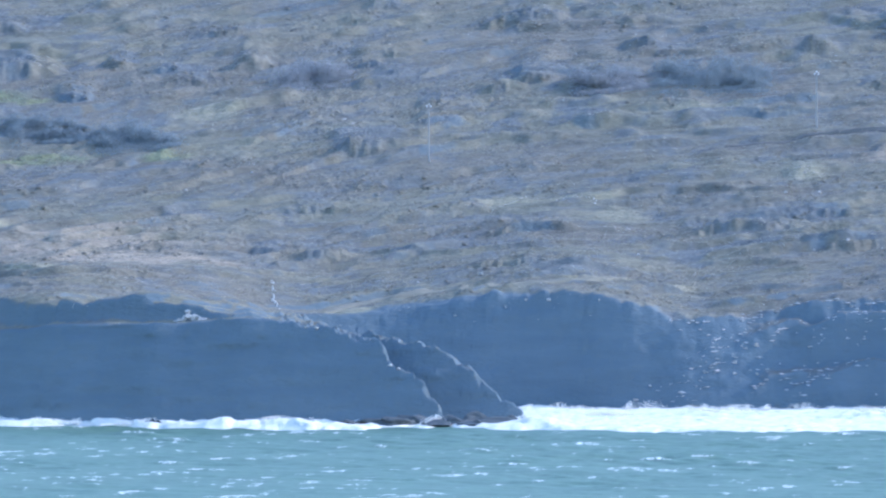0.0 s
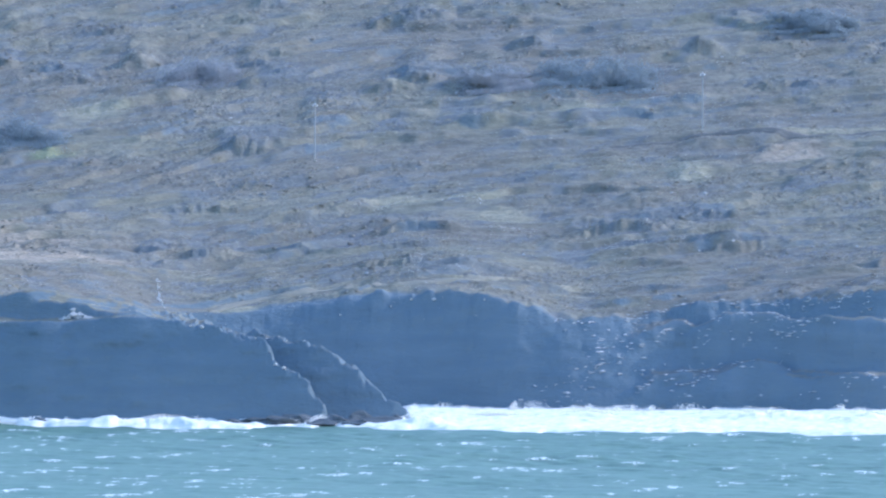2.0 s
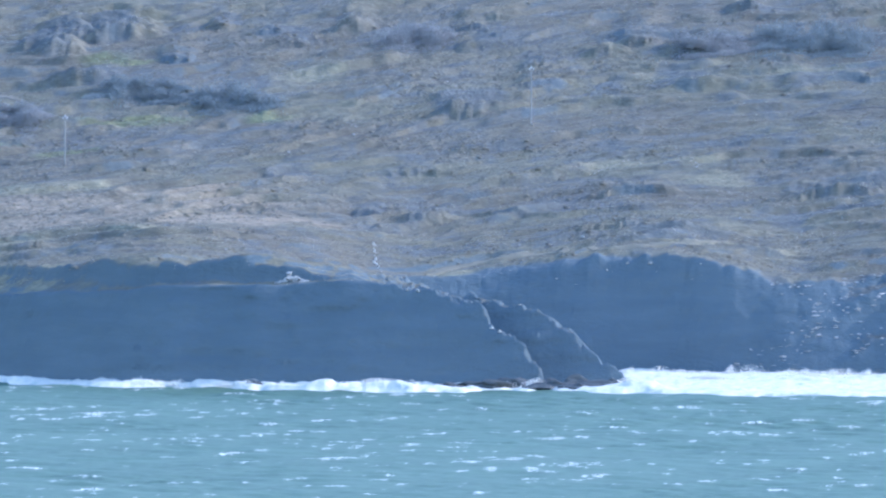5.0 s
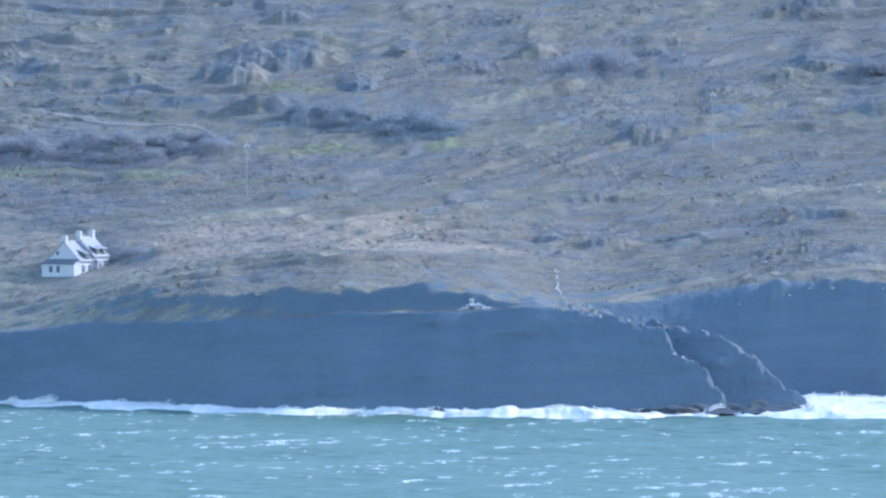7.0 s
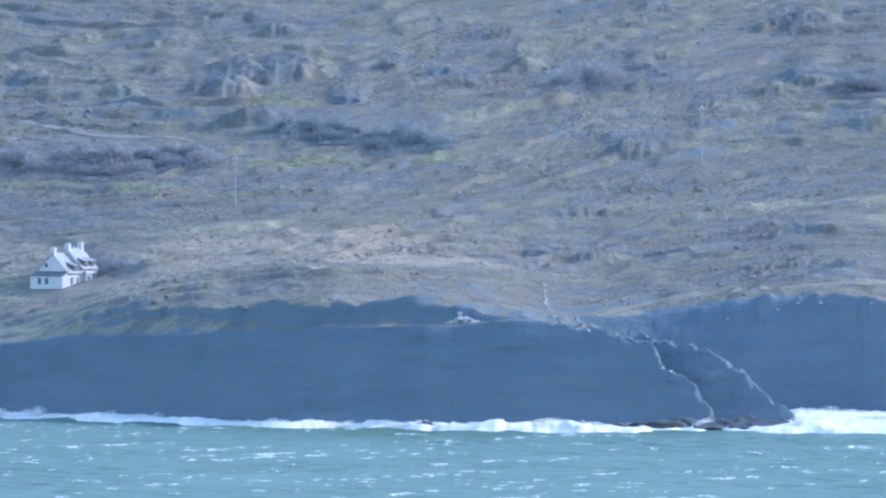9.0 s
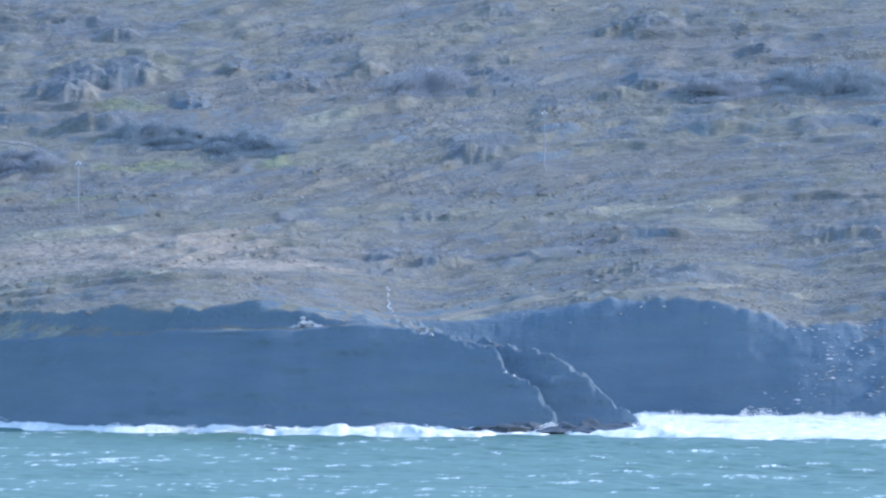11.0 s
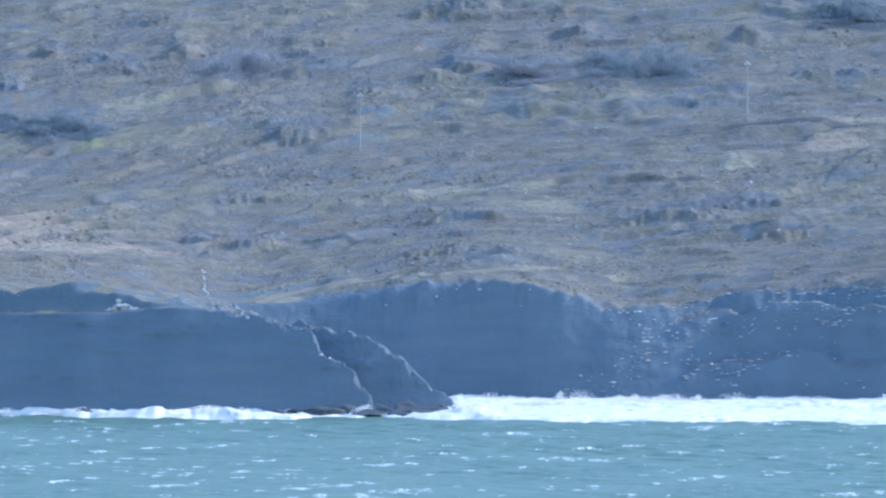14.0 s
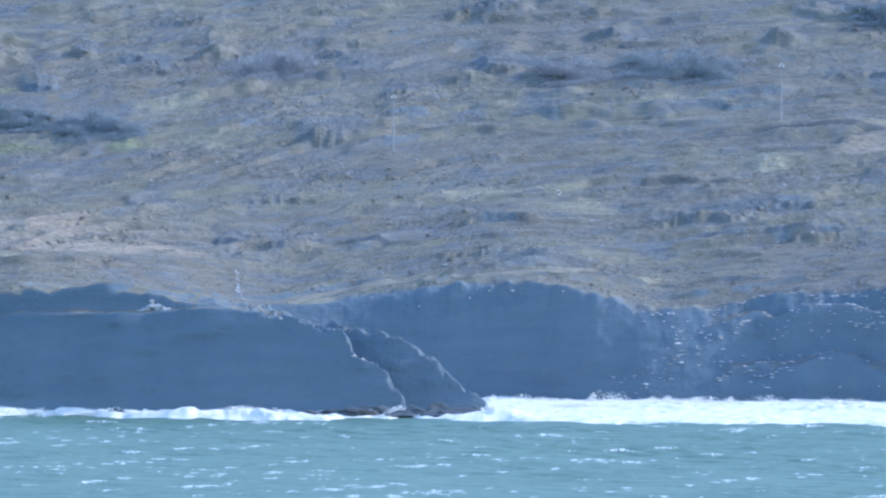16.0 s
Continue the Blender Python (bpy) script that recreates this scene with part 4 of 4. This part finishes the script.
# ---- rocks in the surf ----
def shore_rock(x, y, w, d, h, seed):
    rng = random.Random(seed)
    ob = new("shore_rock", TIDE[seed % 5])
    ob.matrix_basis = pose(x, y, max(top_at(x, y), 0.0) + 0.1 * h, rng.uniform(-5, 5), rng.uniform(-5, 5), rng.uniform(-15, 15)) @ Matrix.Diagonal((w, d, h, 1))
    tagged(ob, "wet brown tidal rock washed by the surf", "shore rock", "shore rocks in the surf")


# x, y, half width, half depth, height
SHORE_ROCKS = [(8.0, -30.0, 3.4, 3.2, 2.2), (1.5, -26.0, 2.2, 2.6, 2.6), (-3.0, -25.0, 2.6, 2.4, 2.8), (-7.0, -27.0, 2.0, 2.4, 2.4), (-10.5, -25.0, 2.4, 2.2, 2.2),
               (4.5, -25.0, 1.8, 2.2, 3.4), (10.5, -26.5, 1.4, 2.0, 2.6), (-14.0, -26.0, 1.5, 1.8, 1.6), (-24.0, -25.0, 1.3, 1.5, 1.5), (-33.0, -24.0, 1.6, 1.5, 1.4),
               (-1.0, -30.0, 1.6, 2.0, 1.5), (-43.0, -22.5, 1.2, 1.4, 1.3), (5.8, -31.0, 1.4, 1.6, 1.6)]
for i, row in enumerate(SHORE_ROCKS):
    shore_rock(row[0], row[1], row[2] * 1.5, row[3], row[4] * 0.95, i)


# ---- scrub and thickets ----
def thicket(x, y, w, d, h, seed, leaf, label):
    """A wind-pruned thicket: stems fanning out of the ground under a ragged crown of small twig sprays."""
    rng = np.random.RandomState(seed)
    ob = new("thicket")
    z0 = top_at(x, y)
    ob.matrix_basis = pose(x, y, z0)
    lobes = max(7, int(w * 2.4))
    cx, cy = rng.uniform(-0.9, 0.9, lobes) * w, rng.uniform(-1.3, 1.3, lobes) * d
    ch = h * (1 - 0.65 * (np.abs(cx) / w) ** 2) * rng.uniform(0.45, 0.95, lobes)
    g = height(cx + x, cy + y)[0] - z0
    for i in range(lobes):
        a = rng.uniform(0, 6.28)
        part("trunk", rod((cx[i], cy[i], g[i] - 0.2), (cx[i] + 0.5 * math.cos(a), cy[i] + 0.5 * math.sin(a), g[i] + ch[i] * 0.75), 0.10, 0.03, 6), BARK, ob)
    n = int(lobes * 1300)
    pick = rng.randint(0, lobes, n)
    v = rng.normal(size=(n, 3))
    v /= np.linalg.norm(v, axis=1)[:, None]
    v[:, 2] = np.abs(v[:, 2])
    rad = rng.uniform(0.1, 1.25, n) ** 0.6
    lw = w / lobes * 2.6 + 0.5 + rng.uniform(0, 1.2, lobes)[pick]
    c = np.stack([cx[pick] + v[:, 0] * rad * lw, cy[pick] + v[:, 1] * rad * max(d * 0.5, 0.8), g[pick] + ch[pick] * v[:, 2] * rad], 1)
    low = rng.random_sample(n) < 0.35                        # low outer twigs spread over the turf
    c[low, 1] -= d * rng.uniform(0.2, 1.4, low.sum())
    c[low, 0] += rng.normal(0, 0.6, low.sum())
    c[low, 2] = -9
    ground = height(c[:, 0] + x, c[:, 1] + y)[0] - z0
    c[:, 2] = np.maximum(c[:, 2], ground + np.where(low, rng.uniform(0, 0.7, n), 0))
    a1 = rng.normal(size=(n, 3)); a1 /= np.linalg.norm(a1, axis=1)[:, None]
    a2 = np.cross(a1, v + 0.01); a2 /= np.linalg.norm(a2, axis=1)[:, None] + 1e-6
    s = rng.uniform(0.08, 0.16, n)[:, None]
    verts = np.stack([c - a1 * s, c - a2 * s * 0.7, c + a1 * s, c + a2 * s * 0.7], 1).reshape(-1, 3)
    sheet_mesh("crown", verts, np.arange(4 * n).reshape(n, 4), leaf, ob)
    tagged(ob, label, "thicket", "thickets on the hillside")


GORSE = "dark green wind-pruned scrub thicket on the hillside"
TWIGS = "grey-brown leafless winter thicket on the hillside"
# x, y, half width, half depth, height
THICKETS = [(44.5, 248.5, 9.5, 4.5, 4.6), (-50.1, 205.0, 6.6, 4.0, 4.6), (-66.1, 209.0, 8.5, 3.0, 2.8), (82.0, 288.0, 9.0, 3.0, 2.8)]
BARE = [(-22.1, 251.5, 7.0, 4.0, 3.4), (27.0, 246.0, 5.5, 3.5, 3.0), (-111.0, 188.0, 9.5, 3.5, 3.4), (-97.3, 186.0, 8.0, 3.5, 3.2), (-86.1, 189.0, 6.5, 3.0, 2.6),
        (-94.97, 106.50, 2.6, 2.0, 1.5), (-125.50, 187.50, 9.0, 3.5, 3.4)]
for i, row in enumerate(THICKETS):
    thicket(*row, 400 + i, SCRUB_LEAF, GORSE)
for i, row in enumerate(BARE):
    thicket(*row, 450 + i, THICKET_LEAF, TWIGS)


# ---- heather and tussock grass over the moor ----
def scatter(n, seed, thick, step):
    """Places on the moor behind the brow, gathered into drifts."""
    rng = np.random.RandomState(seed)
    x, y = rng.uniform(-150, 112, n), rng.uniform(0, 345, n)
    s = land(x, y)[1]
    keep = (s > 4) & (fbm(x / step, (y - 0.35 * x) / (step * 0.6), seed, 3) > thick)
    return x[keep], y[keep], rng


def build_heather():
    x, y, rng = scatter(30000, 61, 0.12, 16)
    z = height(x, y)[0]
    n = len(x)
    w, h = rng.uniform(0.2, 0.6, n), rng.uniform(0.03, 0.10, n)
    ang = np.arange(5) * 2 * np.pi / 5
    verts = np.empty((n, 11, 3))
    for ring, (rr, hh) in enumerate(((1.0, -0.25), (0.7, 0.75))):
        jit = rng.uniform(0.6, 1.3, (n, 5))
        px = x[:, None] + np.cos(ang) * (w * rr)[:, None] * jit
        py = y[:, None] + np.sin(ang) * (w * rr)[:, None] * jit
        verts[:, ring * 5:ring * 5 + 5] = np.stack([px, py, z[:, None] + h[:, None] * hh * rng.uniform(0.7, 1.3, (n, 5)) - 0.12 * (1 - ring)], -1)
    verts[:, 10] = np.stack([x, y, z + h], 1)
    f = [(i, (i + 1) % 5, 5 + (i + 1) % 5) for i in range(5)] + [(i, 5 + (i + 1) % 5, 5 + i) for i in range(5)] + [(5 + i, 5 + (i + 1) % 5, 10) for i in range(5)]
    faces = (np.array(f)[None] + 11 * np.arange(n)[:, None, None]).reshape(-1, 3)
    ob = sheet_mesh("heather", verts.reshape(-1, 3), faces, HEATHER)
    tagged(ob, "dark brown winter heather in drifts over the moor", "heather", kind="stuff")


def build_tussocks():
    x, y, rng = scatter(70000, 71, -0.12, 12)
    z = height(x, y)[0]
    n = len(x)
    verts = np.empty((n, 3, 3, 3))
    for b in range(3):
        a = rng.uniform(0, 2 * np.pi, n)
        w, h = rng.uniform(0.12, 0.30, n), rng.uniform(0.06, 0.20, n)
        verts[:, b, 0] = np.stack([x - np.cos(a) * w, y - np.sin(a) * w, z - 0.05], 1)
        verts[:, b, 1] = np.stack([x + np.cos(a) * w, y + np.sin(a) * w, z - 0.05], 1)
        verts[:, b, 2] = np.stack([x + rng.normal(0, 0.3, n), y + np.abs(rng.normal(0, 0.3, n)), z + h], 1)
    ob = sheet_mesh("grass", verts.reshape(-1, 3), np.arange(9 * n).reshape(-1, 3), TUSSOCK)
    tagged(ob, "dry straw-coloured tussock grass on the moor", "grass", kind="stuff")


def strew(name, x, y, sz, rng, material, label, long=1.0):
    """Small angular stones at the places given, as one scatter."""
    n = len(x)
    z = height(x, y)[0]
    o = np.array([(1.5, 0, 0), (-1.5, 0, 0), (0, 1, 0), (0, -1, 0), (0, 0, 0.8), (0, 0, -0.6)], float)
    a = rng.uniform(0, 6.28, n)
    rot = np.stack([np.stack([np.cos(a), -np.sin(a)], 1), np.stack([np.sin(a), np.cos(a)], 1)], 1)
    oo = np.repeat(o[None], n, 0) * rng.uniform(0.5, 1.4, (n, 6, 1))
    oo[:, :, :2] = np.einsum("nij,nkj->nki", rot, oo[:, :, :2])
    oo[:, :, 0] *= long
    verts = np.stack([x, y, z], 1)[:, None] + oo * sz[:, None, None]
    f = np.array([(0, 2, 4), (2, 1, 4), (1, 3, 4), (3, 0, 4), (2, 0, 5), (1, 2, 5), (3, 1, 5), (0, 3, 5)])
    ob = sheet_mesh(name, verts.reshape(-1, 3), (f[None] + 6 * np.arange(n)[:, None, None]).reshape(-1, 3), material)
    tagged(ob, label, "stones", kind="stuff")


def build_stones():
    rng = np.random.RandomState(81)
    x, y = rng.uniform(-150, 112, 30000), rng.uniform(20, 345, 30000)
    keep = (land(x, y)[1] > 2) & (fbm(x / 14, (y - 0.3 * x) / 9, 83, 3) > 0.2)
    x, y = x[keep], y[keep]
    strew("stones", x, y, rng.uniform(0.04, 0.13, len(x)), rng, FIELDSTONE, "small pale stones strewn over the moor")
    x, y = rng.uniform(33, 112, 6000), rng.uniform(28, 100, 6000)
    s = land(x, y)[1]
    keep = (s < 3) & (s > -42) & (fbm(x / 9, (y - 0.5 * x) / 4, 87, 3) > 0.2)
    x, y = x[keep], y[keep]
    strew("scree", x, y, rng.uniform(0.08, 0.24, len(x)) * rng.uniform(0.4, 1.0, len(x)), rng, WETGLINT, "wet scree on the shore slope, coloured pale for sun glints", 3.0)
    x, y = rng.uniform(-48, 34, 5000), rng.uniform(-20, 90, 5000)
    s = land(x, y)[2]
    keep = (np.abs(s + 0.5) < 2) & (fbm(x / 6, y / 6, 89, 2) > 0.2)
    x, y = x[keep], y[keep]
    strew("brow_stones", x, y, rng.uniform(0.03, 0.10, len(x)), rng, FIELDSTONE, "broken pale stones along the cliff brow")


# where stones lie bare in the turf: x, y, reach across, reach in depth
BARED = [
    (-47.9, 137.5, 4, 4.8), (28.9, 139, 4.5, 3), (14.4, 102, 5.8, 6.5), (46.6, 127.5, 7.6, 4), (62.7, 128.5, 5.8, 2.5),
    (-48, 59.8, 4.5, 5.5), (-36.1, 82.8, 2.7, 2.5), (-11.1, 97.8, 4, 5), (41.9, 108.2, 5, 3), (57.4, 182.8, 3.1, 9),
    (-39.8, 228.8, 8.1, 5.5), (-34.2, 262, 3.6, 7.2), (0.2, 271, 2, 2), (51.9, 234.5, 2.7, 2), (55.6, 260.2, 2.7, 4.5),
    (-20, 104, 2.7, 2.2), (-30.6, 189.8, 4, 4.2), (-88.1, 255, 2.7, 7.5), (-66, 261.2, 3.6, 4.2), (-96.8, 295.5, 3.1, 6.5),
]


def build_bared_stones():
    rng = np.random.RandomState(95)
    xs, ys = [], []
    for cx, cy, rx, ry in BARED:
        n = int(40 + 7 * rx * ry)
        xs.append(cx + rx * rng.normal(0, 0.5, n))
        ys.append(cy + 0.3 * (xs[-1] - cx) + ry * rng.normal(0, 0.5, n))
    x, y = np.concatenate(xs), np.concatenate(ys)
    strew("bared_stones", x, y, rng.uniform(0.03, 0.11, len(x)), rng, FIELDSTONE, "stones lying bare in the turf, coloured pale for sunlit glints", 1.4)


def build_ledge_stones():
    """Bare stones where the ground breaks sharply over the edge of a ledge."""
    rng = np.random.RandomState(93)
    x, y = rng.uniform(-150, 112, 90000), rng.uniform(-20, 330, 90000)
    edge = height(x, y)[0] - 0.5 * (height(x, y - 1.2)[0] + height(x, y + 1.2)[0])
    s, near = land(x, y)[1:]
    keep = (edge > 0.28) & (near > -1) & (fbm(x / 8, y / 8, 97, 2) > 0.05)
    strew("ledge_stones", x[keep], y[keep], rng.uniform(0.04, 0.12, keep.sum()), rng, FIELDSTONE, "pale stones bared along the edges of ledges", 1.6)
    keep = (edge > 0.2) & (s < 1) & (x > 34) & (y > 20) & (fbm(x / 7, y / 7, 99, 2) > -0.05)
    strew("slabs", x[keep], y[keep], rng.uniform(0.06, 0.18, keep.sum()), rng, WETGLINT, "wet rock slabs stepping down the shore slope, coloured pale for sun glints", 3.5)


build_stones()
build_ledge_stones()
build_bared_stones()
build_heather()
build_tussocks()


# ---- spray where the swell breaks on the rocks ----
def jet(x, y, w, h, n, rng, lean):
    """Droplet clots of one burst of spray, widening as it rises."""
    t = rng.uniform(0, 1, n) ** 1.3
    a = rng.normal(0, 0.5, n)
    c = np.stack([x + w * a * (0.55 + 0.9 * t) + lean * t, y + rng.normal(0, 0.8, n), h * t * np.exp(-1.2 * a * a)], 1)
    s = rng.uniform(0.03, 0.13, n) * (1.25 - 0.8 * t)
    o = np.array([(1, 0, 0), (-1, 0, 0), (0, 1, 0), (0, -1, 0), (0, 0, 1), (0, 0, -1)], float)
    return (c[:, None] + o[None] * s[:, None, None] * rng.uniform(0.6, 1.4, (n, 6, 1))).reshape(-1, 3)


def spray_object(verts, label):
    f = np.array([(0, 2, 4), (2, 1, 4), (1, 3, 4), (3, 0, 4), (2, 0, 5), (1, 2, 5), (3, 1, 5), (0, 3, 5)])
    ob = sheet_mesh("spray", verts, (f[None] + 6 * np.arange(len(verts) // 6)[:, None, None]).reshape(-1, 3), SPRAY)
    tagged(ob, label, "spray", kind="stuff")


def spray(x, y, w, h, n, seed, lean):
    spray_object(jet(x, y, w, h, n, np.random.RandomState(seed), lean), "white sea spray thrown up by breaking surf")


def shore_spray():
    """Many small bursts along the foot of the cliffs."""
    rng, out = np.random.RandomState(590), []
    for x in rng.uniform(-125, 100, 90):
        foot = np.interp(x, HEAD_X, HEAD_FOOT) if x < 12 else np.interp(x, BAY_X, BAY_FOOT)
        h = rng.uniform(0.3, 1.2) * rng.uniform(0.6, 1.3)
        out.append(jet(x, foot - rng.uniform(2, 5), rng.uniform(0.8, 2.6), h, int(200 * h), rng, rng.uniform(-0.3, 0.8)))
    spray_object(np.concatenate(out), "small white bursts of spray along the cliff foot")


shore_spray()
for i, row in enumerate([(12.5, -24, 4.5, 2.6, 900, 1.2), (-26, -28, 7.0, 1.9, 1100, 1.5), (40, 30, 6.0, 1.6, 700, 0.8), (66, 20, 9.0, 2.0, 1100, 1.0), (-1.5, -27, 2.5, 2.0, 350, 0.3),
                         (-60, -24, 7.0, 1.2, 600, 0.8), (84, 12, 7.0, 1.8, 800, 0.8), (-95, 22, 6.0, 1.0, 400, 0.5), (25, 20, 8.0, 1.3, 600, 0.5)]):
    spray(row[0], row[1], row[2] * 0.6, row[3] * 0.75, row[4] * 2, 500 + i, row[5])
